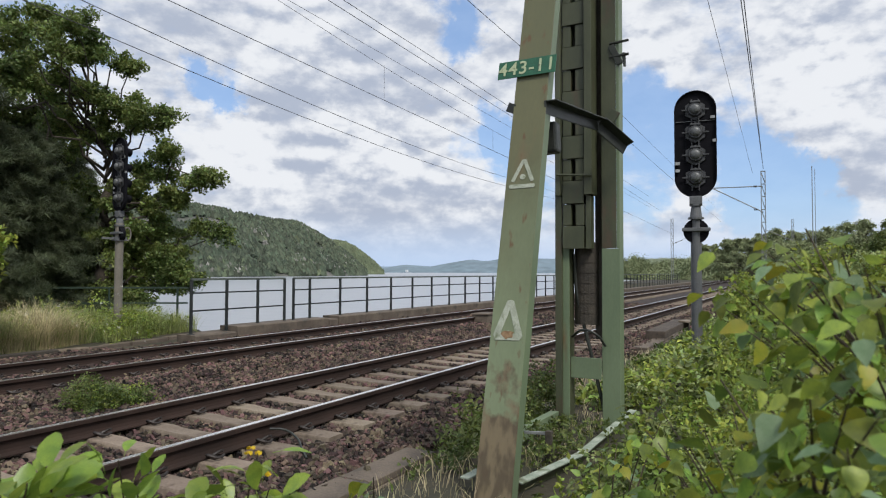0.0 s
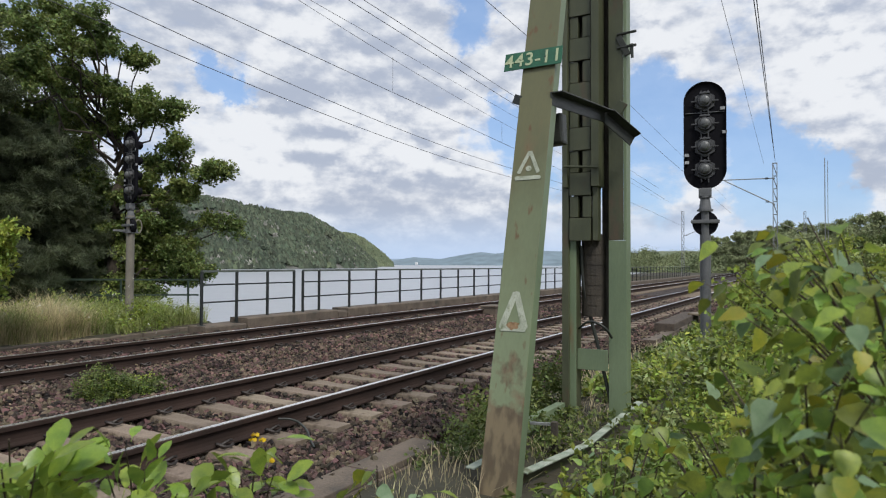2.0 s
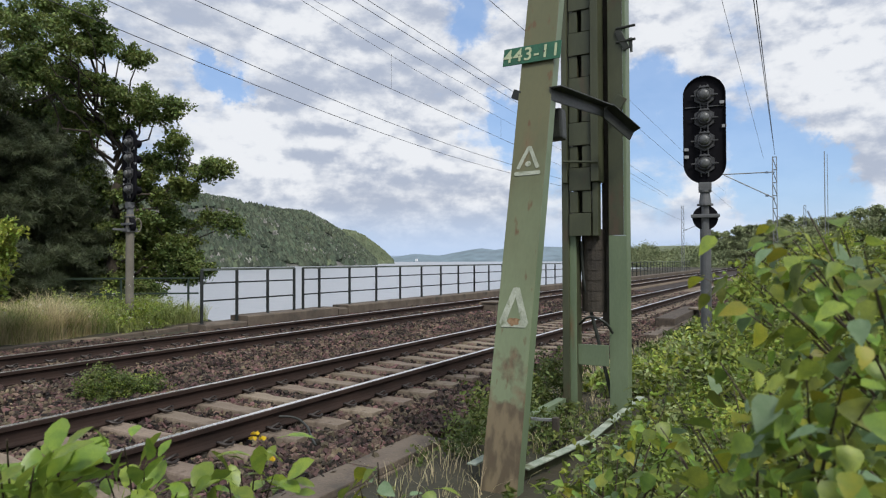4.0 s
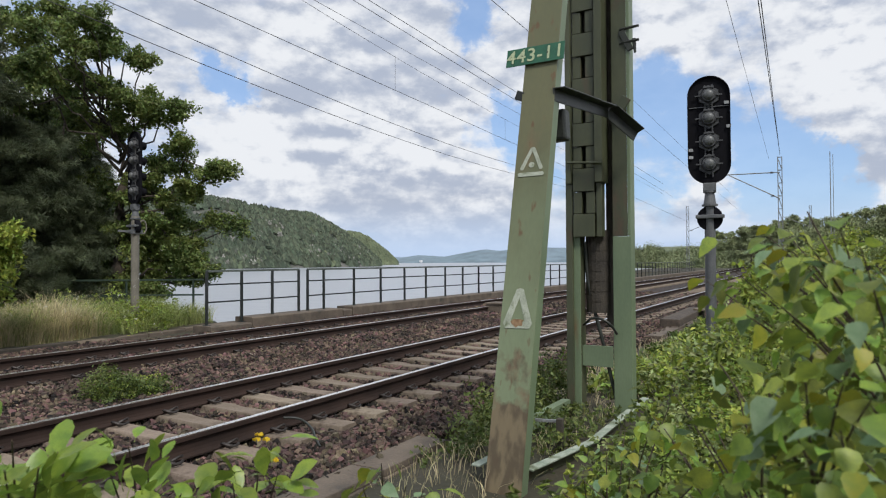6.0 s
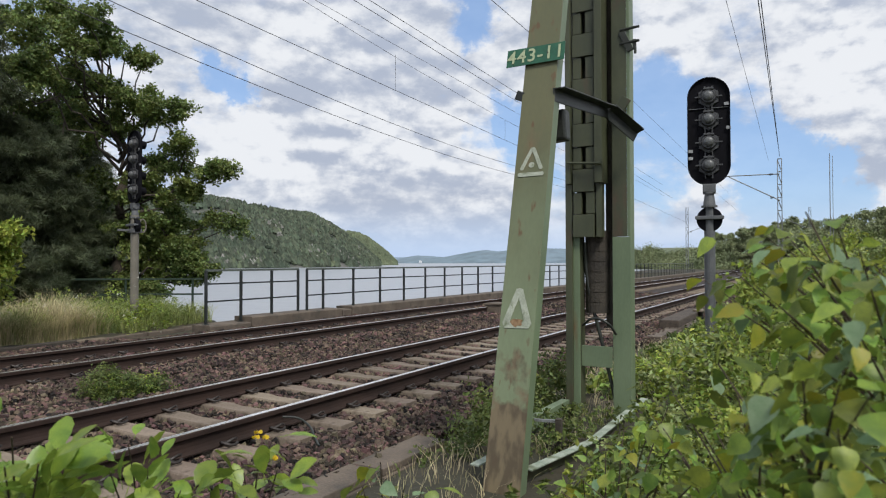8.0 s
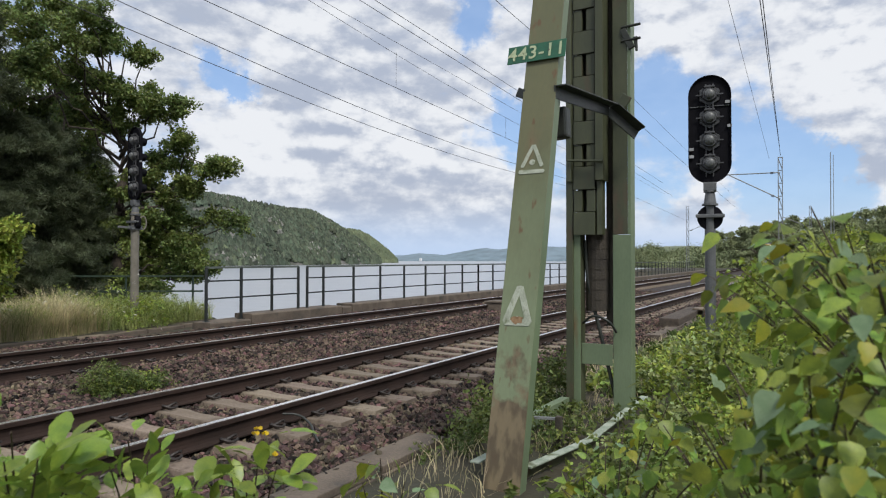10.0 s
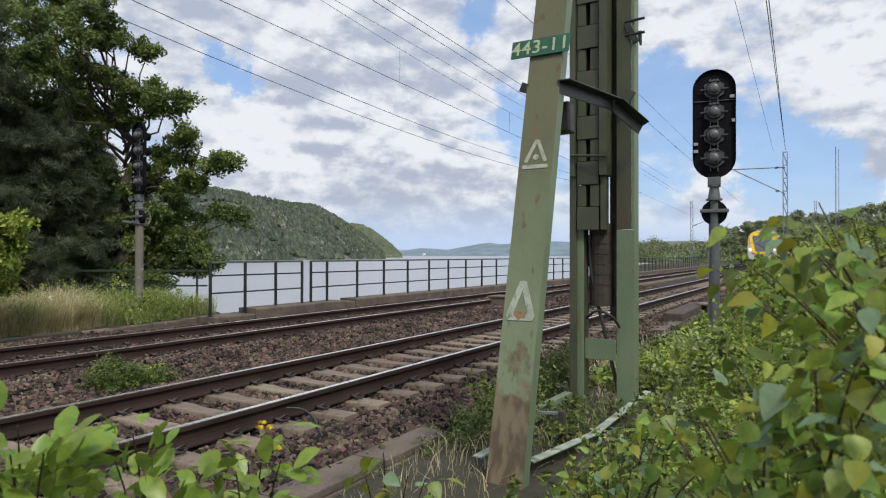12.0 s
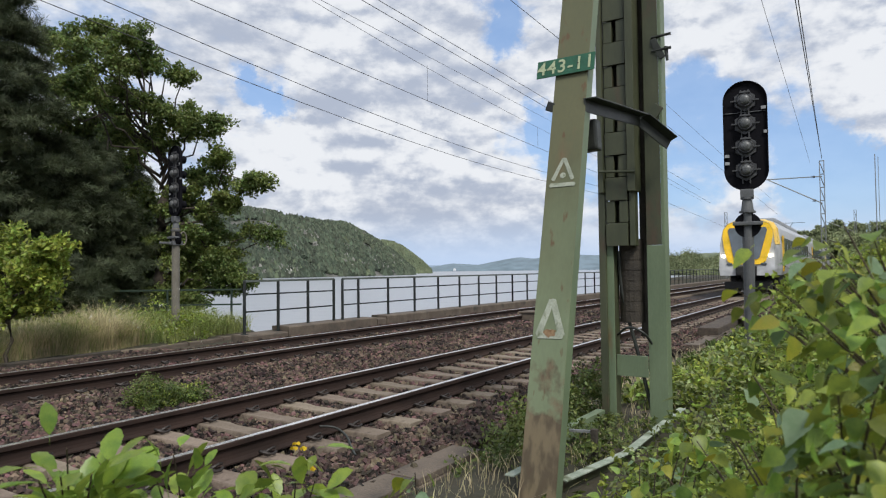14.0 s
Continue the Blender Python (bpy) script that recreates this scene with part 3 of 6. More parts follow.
v, f = ballast(1.0, 9.0, 3.1, 13.6, 860, 0.028, 1)
tagged(from_arrays("ballast", v, f, M_BALLAST), "crushed reddish-brown stone ballast around the sleepers", "ballast", kind="stuff")
v, f = ballast(9.0, 16.0, 3.1, 12.95, 480, 0.036, 6)
tagged(from_arrays("ballast", v, f, M_BALLAST), "crushed reddish-brown stone ballast around the sleepers", "ballast", kind="stuff")
v, f = ballast(16.0, 34.0, 3.0, 12.85, 190, 0.050, 2)
tagged(from_arrays("ballast", v, f, M_BALLAST), "crushed reddish-brown stone ballast around the sleepers", "ballast", kind="stuff")
v, f = ballast(-12.0, 1.0, 3.1, 13.6, 150, 0.045, 4)
tagged(from_arrays("ballast", v, f, M_BALLAST), "crushed reddish-brown stone ballast around the sleepers", "ballast", kind="stuff")


def strip(name, ya, yb, z, material, label, cat, x0=-40, x1=300, thick=0.25):
    xs = [x for x in line_steps() if x0 <= x <= x1]
    prof = [(ya, z), (yb, z), (yb, z - thick), (ya, z - thick)]
    vs = [(x, a + drift(x), b) for x in xs for a, b in prof]
    fs = [(i * 4 + j, i * 4 + (j + 1) % 4, (i + 1) * 4 + (j + 1) % 4, (i + 1) * 4 + j) for i in range(len(xs) - 1) for j in range(4)]
    fs += [(0, 1, 2, 3), tuple(len(vs) - 4 + i for i in range(4))]
    return tagged(from_arrays(name, vs, fs, material), label, cat, kind="structure")


strip("ballast_bed", 3.2, 11.6, -0.25, M_BALLASTBED, "packed brown ballast bed under both tracks", "ballast")


def cable_trough():
    """Concrete trough segments with lids beside the near track."""
    root = tagged(thing("cable_trough"), "weathered concrete cable trough beside the track", "cable trough", kind="structure")
    bm = bmesh.new()
    box(bm, (0, 0, 0), (0.98, 0.34, 0.22), None, 0.012)
    seg = mesh_of(bm, "trough_segment", M_CONCRETE)
    bm = bmesh.new()
    box(bm, (0, 0, 0), (0.97, 0.30, 0.06), None, 0.01)
    lid = mesh_of(bm, "trough_lid", M_CONCRETE)
    for i in range(-14, 18):
        if 3 < i < 13:
            continue
        s = new("trough_segment", seg)
        s.parent = root
        s.location = (1.6 + i, 3.05 + 0.01 * math.sin(i * 3.1), -0.36 + 0.008 * math.sin(i * 1.7))
        l = new("trough_lid", lid)
        l.parent = s
        l.location = (0, 0, 0.142)
    return root


cable_trough()

# block by the track: two stacked precast pieces
blk = tagged(thing("concrete_block", (16.2, 3.12, -0.35), 1), "long dark weathered beam with pale slabs lying beside the track", "concrete block")
bm = bmesh.new()
box(bm, (2.2, 0.02, 0.16), (4.4, 0.46, 0.36), None, 0.03)
part("beam", bm, M_TIMBER, blk)
bm = bmesh.new()
box(bm, (1.6, -0.42, 0.10), (2.6, 0.36, 0.10), pose(0, 0, 0, 4, 0, 2), 0.015)
part("slab", bm, M_CONCRETE, blk)
bm = bmesh.new()
box(bm, (3.6, -0.36, 0.34), (1.1, 0.5, 0.05), pose(0, 0, 0, 3, 2, -4), 0.012)
part("upper_slab", bm, M_SLEEPER, blk, "pale concrete slab")


# ---- lakeside wall and fence ----
def parapet():
    root = tagged(thing("parapet"), "low weathered concrete parapet along the lake side", "parapet", kind="structure")
    def piece(x0, x1, top):
        xs = np.linspace(x0, x1, max(2, int((x1 - x0) / 3) + 1))
        vs, fs = [], []
        for x in xs:
            d = drift(x)
            vs += [(x, 12.85 + d, -0.55), (x, 12.85 + d, top - 0.03), (x, 12.88 + d, top), (x, 13.5 + d, top), (x, 13.52 + d, -2.5)]
        n = len(xs)
        for i in range(n - 1):
            for j in range(5):
                fs.append((i * 5 + j, i * 5 + (j + 1) % 5, (i + 1) * 5 + (j + 1) % 5, (i + 1) * 5 + j))
        fs4 = fs
        ob = from_arrays("parapet_block", vs, fs4, M_CONCRETE, root)
        bm = bmesh.new()
        bm.from_mesh(ob.data)
        bm.verts.ensure_lookup_table()
        for k in (0, n - 1):
            bm.faces.new([bm.verts[k * 5 + j] for j in range(5)])
        bmesh.ops.recalc_face_normals(bm, faces=bm.faces[:])
        bm.to_mesh(ob.data)
        bm.free()
    piece(10.95, 12.26, -0.17)
    piece(12.30, 16.0, -0.04)
    piece(16.04, 16.47, -0.09)
    x = 16.52
    while x < 92:
        piece(x, x + 11.9, -0.02)
        x += 11.96
    return root


parapet()
FY = 13.2


def fence_panel(xs, label, top=1.18, mids=(0.84, 0.40), foot=-0.06, first=True):
    """Posts at xs, a handrail and two lower rails between the end posts."""
    root = tagged(thing("fence"), label, "fence", "lakeside fence panels")
    def at(x, z):
        return Vector((x, FY + drift(x), z))
    for x in xs:
        bm = bmesh.new()
        box(bm, at(x, (top + foot) / 2), (0.06, 0.06, top - foot), None, 0.006)
        box(bm, at(x, foot + 0.008), (0.14, 0.14, 0.016), None, 0.003)
        part("post", bm, M_FENCE, root)
    for z, w in ((top, 0.055), (mids[0], 0.038), (mids[1], 0.038)):
        bm = bmesh.new()
        beam(bm, at(xs[0], z), at(xs[-1], z), w, w, (0, 1, 0))
        part("handrail" if z == top else "rail", bm, M_FENCETOP if z == top else M_FENCE, root)
    return root


fence_panel([11.11, 12.24, 13.35, 14.41], "grey steel fence panel with three horizontal rails", foot=-0.17)
fence_panel([14.79, 15.52] + [15.52 + 1.496 * i for i in range(1, 8)], "grey steel fence panel with three horizontal rails")
x = 15.52 + 1.496 * 7
while x < 84:
    fence_panel([x + 1.496 * i for i in range(8)], "grey steel fence panel with three horizontal rails")
    x += 1.496 * 7

root = tagged(thing("fence"), "dark green steel railing running into the grass under the trees", "fence")
RA, RB = Vector((13.6, 16.3, 0)), Vector((9.2, 22.4, 0))
for k in (0.04, 0.3, 0.56, 0.82):
    q = RA.lerp(RB, k)
    bm = bmesh.new()
    box(bm, (q.x, q.y, -0.9), (0.05, 0.05, 3.6), None, 0.005)
    part("post", bm, M_FENCEGREEN, root)
for z in (0.88, 0.42):
    bm = bmesh.new()
    beam(bm, RA + Vector((0, 0, z)), RB + Vector((0, 0, z)), 0.05, 0.05, (0, 0, 1))
    part("rail", bm, M_FENCEGREEN, root)

# edging slabs in front of the verge
root = tagged(thing("edging"), "weathered concrete edging slabs at the verge", "edging", kind="structure")
for i in range(5):
    bm = bmesh.new()
    x = 8.4 + i * 1.14
    box(bm, (x, 13.72 + 0.132 * (x - 6.6) + 0.02 * math.sin(i * 2.1), -0.38 + 0.012 * math.sin(i * 5)), (1.12, 0.26, 0.16), pose(0, 0, 0, 0, 0, 7.5 + 1.2 * math.sin(i * 3)), 0.02)
    part("slab", bm, M_CONCRETE if i else M_SLEEPER, root)
tb = tagged(thing("timber", (6.9, 13.55, -0.42), 3), "dark old timber lying at the edge of the grass", "timber")
bm = bmesh.new()
box(bm, (0, 0, 0.08), (2.3, 0.22, 0.2), None, 0.02)
part("beam", bm, M_WEIGHT, tb)


# ---- overhead line ----
def wire(name, a, b, r, label, sag=0.0, ext=(0.0, 1.0)):
    cu = bpy.data.curves.new(name, "CURVE")
    cu.dimensions, cu.bevel_depth, cu.bevel_resolution = "3D", r, 1
    sp = cu.splines.new("POLY")
    n = 24
    sp.points.add(n - 1)
    a, b = Vector(a), Vector(b)
    for i in range(n):
        t = ext[0] + (ext[1] - ext[0]) * i / (n - 1)
        q = a + (b - a) * t
        q.z -= 4 * sag * (t * (1 - t) if 0 < t < 1 else (1 - t if t >= 1 else t))
        sp.points[i].co = (*q, 1)
    cu.materials.append(M_WIRE)
    return tagged(new(name, cu), label, "overhead wire", "overhead wires")


for a_b, r, e1, *hang in ((((8.68, 13, 6.92), (29.08, 13, 6.12)), 0.009, 1.9, 0.247), (((8.95, 13.4, 6.56), (29.97, 13.4, 5.81)), 0.009, 1.9, 0.244), (((8.0, 9.8, 6.17), (22.18, 9.8, 5.76)), 0.007, 3.5), (((10.82, 9.8, 7.16), (22.44, 9.8, 6.48)), 0.005, 2.2, 0.079),
                   (((11.21, 9.8, 7.30), (22.45, 9.8, 6.97)), 0.005, 3.4), (((8.0, 6.2, 5.44), (14.3, 6.2, 5.2)), 0.005, 4.0), (((8.4, 6.2, 5.58), (14.01, 6.2, 5.41)), 0.005, 4.0), (((10.86, 5.2, 6.22), (31.17, 5.2, 5.66)), 0.006, 2.0), (((20.73, 5.2, 6.62), (31.2, 5.2, 6.34)), 0.005, 2.6)):
    wire("overhead_wire", a_b[0], a_b[1], r, "thin dark overhead line wire", sag=hang[0] if hang else 0.0, ext=(-0.4, e1))
wire("dropper_wire", [14.45, 9.8, 5.99], [14.45, 9.8, 6.94], 0.004, "thin vertical dropper between two overhead wires")
wire("dropper_wire", [21.48, 9.8, 5.78], [21.48, 9.8, 6.53], 0.004, "thin vertical dropper between two overhead wires")
for dx in (0, 4):
    wire("feeder_wire", [47.0, 2.17, 8.1], [17.5, 1.23, 7.73] if dx == 0 else [17.5, 1.17, 7.72], 0.012, "dark feeder wire between mast tops", ext=(0, 1.38))
wire("feeder_wire", [40.0, 2.40, 6.95], [17.5, 1.95, 7.88], 0.006, "thin dark wire above the track", ext=(0, 1.3))


def lattice_mast(at, h, w, label, arms):
    root = tagged(thing("catenary_mast", at), label, "catenary mast", "catenary masts")
    for sx in (-1, 1):
        bm = bmesh.new()
        box(bm, (0, sx * w / 2, h / 2), (0.09, 0.05, h), None, 0.008)
        part("leg", bm, M_GALV, root)
    n = int(h / 0.8)
    for i in range(n):
        bm = bmesh.new()
        beam(bm, (0.05, -w / 2, h * i / n), (0.05, w / 2, h * (i + 0.9) / n * 1.0), 0.05, 0.02, (0, 1, 0))
        box(bm, (0.05, 0, h * (i + 0.97) / n), (0.02, w, 0.06))
        part("brace", bm, M_GALV, root)
    for dy, z0, z1 in arms:
        bm = bmesh.new()
        tube(bm, (0, 0, z0), (0, dy, z1), 0.035, seg=8)
        part("arm", bm, M_GALV, root)
        bm = bmesh.new()
        for k in range(4):
            tube(bm, (0, dy * 0.12 + 0.05 * k * (1 if dy > 0 else -1), z0 + (z1 - z0) * 0.12), (0, dy * 0.12 + (0.05 * k + 0.03) * (1 if dy > 0 else -1), z0 + (z1 - z0) * 0.12), 0.07, seg=8)
        part("insulator", bm, M_WEIGHT, root)
    return root


lattice_mast((47.0, 2.19, -0.3), 8.3, 0.24, "tall grey lattice catenary mast with arms over the tracks", [(3.0, 5.6, 7.3), (3.2, 7.3, 7.35)])
lattice_mast((86.829, 14.5, -1.0), 9.2, 0.3, "distant grey lattice catenary mast on the lake side", [(-3.0, 6.0, 7.2)])
lattice_mast((90.0, 1.0, -0.3), 8.2, 0.24, "distant grey lattice catenary mast beside the line", [(3.0, 5.6, 7.0)])
pl = tagged(thing("pole", (59.99, -0.74, 1.04)), "thin grey pole rising out of the far trees", "pole")
bm = bmesh.new()
tube(bm, (0, 0, -3), (0, 0, 8.9), 0.04, 0.03)
tube(bm, (0.2, -0.2, -3), (0.2, -0.2, 8.7), 0.025, 0.02)
part("shaft", bm, M_GALV, pl)


# ---- near mast: strut leg, battened column, weights ----
LEG_A, LEG_B = Vector((3.846, 1.78, -0.016)), Vector((4.697, 1.783, 3.387))
mast = tagged(thing("catenary_mast", (LEG_A.x, LEG_A.y, 0)), "green-painted steel catenary mast with strut leg, rust streaks and number plate", "catenary mast", "catenary masts")
UP = (LEG_B - LEG_A).normalized()
SIDE = Vector((0, 1, 0)) - UP * UP.y
SIDE.normalize()
OUT = UP.cross(SIDE)           # away from or toward the lens side
if OUT.x > 0:
    OUT = -OUT
BASE = Vector((LEG_A.x, LEG_A.y, 0))


def on_leg(z, s=0.0, o=0.0):
    """A point of the strut: at height z, s to the lake side, o in front of its face, in the mast's space."""
    return LEG_A + UP * ((z - LEG_A.z) / UP.z) + SIDE * s + OUT * o - BASE


bm = bmesh.new()
beam(bm, on_leg(-0.7, 0, -0.006), on_leg(6.5, 0, -0.006), 0.255, 0.012, SIDE, 0.003)
strut = part("strut_leg", bm, M_GREEN, mast, "pale green strut leg streaked with rust")
for s in (-0.1215, 0.1215):
    bm = bmesh.new()
    beam(bm, on_leg(-0.7, s, -0.062), on_leg(6.5, s, -0.062), 0.012, 0.10, SIDE, 0.003)
    part("flange", bm, M_FLANGE, strut)


def mark(z, w, h, bar):
    """A painted triangle with a dot, brushed on the strut."""
    bm = bmesh.new()
    th = (0.030 if bar else 0.044) * w / 0.16
    m = Matrix((-SIDE, UP, OUT)).transposed().to_4x4()
    layer = [0.0015]

    def stroke(a, b, t):
        layer[0] += 0.0007
        a, b = Vector((*a, 0)), Vector((*b, 0))
        d = (b - a).normalized()
        n = Vector((-d.y, d.x, 0)) * t / 2
        pts = [a + n, b + n * 0.9, b + d * t * 0.25, b - n * 0.9, a - n, a - d * t * 0.2]
        prism(bm, [(p.x, p.y) for p in pts], layer[0], Matrix.Translation(on_leg(z, 0, 0.0012)) @ m)
    stroke((-w / 2, 0), (-0.004, h), th)
    stroke((w / 2, 0), (0.004, h), th)
    if bar:
        stroke((-w * 0.62, -0.04), (w * 0.62, -0.04), th * 1.1)
    else:
        stroke((-w * 0.52, 0), (w * 0.52, 0), th * 1.1)
    ring = [(0.022 * math.cos(k * 0.628), 0.022 * math.sin(k * 0.628) + (h * 0.2 if bar else h * 0.08)) for k in range(10)]
    prism(bm, ring, 0.002, Matrix.Translation(on_leg(z, 0, 0.0015)) @ m)
    mk = part("painted_mark", bm, M_CHALK, strut, "white brushed triangle with a dot")
    if not bar:
        bm = bmesh.new()
        g = np.random.default_rng(3)
        spot = [((0.045 + 0.012 * g.uniform(-1, 1)) * math.cos(k * 0.449), (0.028 + 0.01 * g.uniform(-1, 1)) * math.sin(k * 0.449) + h * 0.07) for k in range(14)]
        prism(bm, spot, 0.001, Matrix.Translation(on_leg(z, 0, 0.0062)) @ m)
        part("rust_spot", bm, M_RUSTSPOT, mk, "rusty worn spot")


mark(2.047, 0.15, 0.16, True)
mark(0.958, 0.17, 0.24, False)

# number plate
PL = Vector((4.582, 1.827, 2.928)) - BASE
m = Matrix((-SIDE, UP, OUT)).transposed().to_4x4()
tilt = Matrix.Translation(PL + OUT * 0.02) @ m
bm = bmesh.new()
box(bm, (0, 0, 0), (0.46, 0.145, 0.006), None, 0.002)
for v in bm.verts:
    v.co = tilt @ v.co
plate = part("number_plate", bm, M_PLATE, mast, "green enamel plate reading 443-11")
cu = bpy.data.curves.new("plate_text", "FONT")
cu.body, cu.size, cu.align_x, cu.align_y, cu.extrude = "443-11", 0.15, "CENTER", "CENTER", 0.001
cu.space_character = 1.08
cu.offset = 0.0015
tx = new("lettering", cu)
cu.materials.append(M_PLATETEXT)
tx.parent = plate
tx.matrix_local = tilt @ Matrix.Translation((0, -0.004, 0.006))
bm = bmesh.new()
for s in (-0.1, 0.1):
    tube(bm, tilt @ Vector((s, 0.0, -0.02)), tilt @ Vector((s, 0.0, 0.007)), 0.008, seg=6)
part("bolt", bm, M_BLACKSTEEL, plate)

# bracket bars from the strut to the column
def world_beam(name, a, b, w, d, material, side=(0, 0, 1), label="", parent=None, bevel=0.003):
    bm = bmesh.new()
    beam(bm, Vector(a) - BASE, Vector(b) - BASE, w, d, side, bevel)
    return part(name, bm, material, parent or mast, label)


BR0, BR1, BR2 = Vector((4.5, 1.66, 2.598)), Vector([5.75, 1.621, 2.708]), Vector([6.0, 1.435, 2.514])
br = world_beam("bracket", BR0, BR1, 0.10, 0.012, M_BLACKSTEEL, label="dark angle-iron bracket")
world_beam("bracket_arm", BR1, BR2, 0.10, 0.012, M_BLACKSTEEL, parent=br)
world_beam("bracket_lip", BR0 + Vector((0, -0.04, 0.045)), BR1 + Vector((0, -0.04, 0.045)), 0.10, 0.010, M_BLACKSTEEL, (0, 1, 0), parent=br)
world_beam("bracket_lip", BR1 + Vector((0, -0.04, 0.045)), BR2 + Vector((0, -0.04, 0.045)), 0.10, 0.010, M_BLACKSTEEL, (0, 1, 0), parent=br)
world_beam("bracket_tab", Vector((4.51, 1.963, 2.64)) + Vector((0.02, 0, 0)), Vector((4.504, 1.905, 2.614)) + Vector((0.02, 0, 0)), 0.07, 0.03, M_BLACKSTEEL)
world_beam("pulley_block", [4.75, 1.713, 2.535], [4.75, 1.7, 2.3], 0.13, 0.12, M_BLACKSTEEL, (0, 1, 0), "dark steel block behind the strut", bevel=0.02)

# battened column: everything from its front plane
CX = 6.05


def col(y0, y1, z0, z1, x0, dx, name, material, label="", parent=None, bevel=0.004):
    bm = bmesh.new()
    box(bm, Vector((x0 + dx / 2, (y0 + y1) / 2, (z0 + z1) / 2)) - BASE, (dx, abs(y1 - y0), abs(z1 - z0)), None, bevel)
    return part(name, bm, material, parent or mast, label)


TOPZ = 5.2
ya, yb = 2.054, 1.833
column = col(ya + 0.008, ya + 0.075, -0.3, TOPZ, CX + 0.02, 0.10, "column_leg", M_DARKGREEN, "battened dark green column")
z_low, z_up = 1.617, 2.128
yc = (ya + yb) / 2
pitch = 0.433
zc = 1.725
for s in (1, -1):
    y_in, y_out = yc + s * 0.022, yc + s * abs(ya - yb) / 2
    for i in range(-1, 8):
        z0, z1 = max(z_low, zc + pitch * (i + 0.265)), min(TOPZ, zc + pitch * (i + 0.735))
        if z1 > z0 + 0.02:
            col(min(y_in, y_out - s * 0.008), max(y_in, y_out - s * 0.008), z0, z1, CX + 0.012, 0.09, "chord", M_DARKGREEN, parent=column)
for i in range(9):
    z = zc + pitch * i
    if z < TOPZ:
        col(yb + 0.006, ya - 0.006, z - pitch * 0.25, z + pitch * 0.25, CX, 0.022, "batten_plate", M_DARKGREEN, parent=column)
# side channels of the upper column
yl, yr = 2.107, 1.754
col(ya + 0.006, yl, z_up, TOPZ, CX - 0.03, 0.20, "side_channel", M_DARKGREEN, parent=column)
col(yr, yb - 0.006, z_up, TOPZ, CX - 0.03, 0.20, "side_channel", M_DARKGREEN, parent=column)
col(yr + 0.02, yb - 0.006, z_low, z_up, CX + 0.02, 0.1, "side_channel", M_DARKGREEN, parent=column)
# field-side outer leg and flange: shade painted on upper web, light on its edge
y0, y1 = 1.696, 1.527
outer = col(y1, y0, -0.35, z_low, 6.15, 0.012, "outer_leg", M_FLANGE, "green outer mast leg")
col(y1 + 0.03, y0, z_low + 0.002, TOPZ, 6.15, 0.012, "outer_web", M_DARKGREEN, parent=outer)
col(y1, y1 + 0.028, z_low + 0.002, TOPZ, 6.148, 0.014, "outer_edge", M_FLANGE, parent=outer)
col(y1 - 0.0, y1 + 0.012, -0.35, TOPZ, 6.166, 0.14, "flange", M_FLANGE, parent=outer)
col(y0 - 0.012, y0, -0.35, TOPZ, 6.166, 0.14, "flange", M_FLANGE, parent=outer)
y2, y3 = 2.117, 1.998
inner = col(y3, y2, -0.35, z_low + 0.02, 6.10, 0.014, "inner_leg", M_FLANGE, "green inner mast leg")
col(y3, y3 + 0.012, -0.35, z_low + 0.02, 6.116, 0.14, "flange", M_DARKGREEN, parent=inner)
zb0, zb1 = 0.383, 0.581
col(y0 + 0.002, y3 - 0.002, zb0, zb1, 6.13, 0.014, "tie_plate", M_FLANGE)
# dark web set to darken the recess, and the iron weights between the legs
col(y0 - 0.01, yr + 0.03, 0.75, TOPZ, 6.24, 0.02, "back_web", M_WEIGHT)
# dark sheet added behind the slots to paint their shade
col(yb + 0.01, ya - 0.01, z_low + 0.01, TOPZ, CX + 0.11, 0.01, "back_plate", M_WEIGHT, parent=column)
wz0, wz1 = 0.894, 1.677
ww = tagged(new("counterweight_stack"), "stack of rusty iron balance weights")
ww.parent = mast
for i in range(8):
    z = wz0 + (wz1 - wz0) * (i + 0.5) / 8
    bm = bmesh.new()
    c = Vector([6.3, 1.866, 1.182]) - BASE
    tube(bm, (c.x, c.y, z - (wz1 - wz0) / 17), (c.x, c.y, z + (wz1 - wz0) / 17), 0.135, seg=20)
    bmesh.ops.bevel(bm, geom=[e for e in bm.edges if len(e.link_faces) == 2 and e.calc_face_angle() > 1], offset=0.008, segments=1, affect="EDGES")
    part("weight", bm, M_WEIGHT, ww)
bm = bmesh.new()
tube(bm, c + Vector((0, 0, wz1 - c.z)), c + Vector((0, 0, 6 - c.z)), 0.012, seg=6)
part("weight_rod", bm, M_BLACKSTEEL, ww)
# bar and clamp on the outer leg
bm = bmesh.new()
a = Vector([6.0, 2.087, 2.328]) - BASE
b = Vector([6.0, 1.748, 2.301]) - BASE
tube(bm, a, b, 0.012, seg=8)
part("cross_bar", bm, M_DARKGREEN, mast)
bm = bmesh.new()
c0 = Vector([6.15, 1.579, 3.519]) - BASE
beam(bm, c0 + Vector((0, 0.02, 0.03)), c0 + Vector((0, -0.07, -0.16)), 0.03, 0.06, (1, 0, 0), 0.006)
for dz in (0.05, -0.08):
    tube(bm, c0 + Vector((0, 0.03, dz)), c0 + Vector((-0.02, -0.15, dz)), 0.013, seg=8)
tube(bm, c0 + Vector((0, -0.1, -0.06)), c0 + Vector((0, -0.11, -0.19)), 0.02, 0.012, seg=8)
part("wire_clamp", bm, M_BLACKSTEEL, mast, "dark steel clamp with bolts")
bm = bmesh.new()
c1 = Vector([6.08, 1.576, 2.847]) - BASE
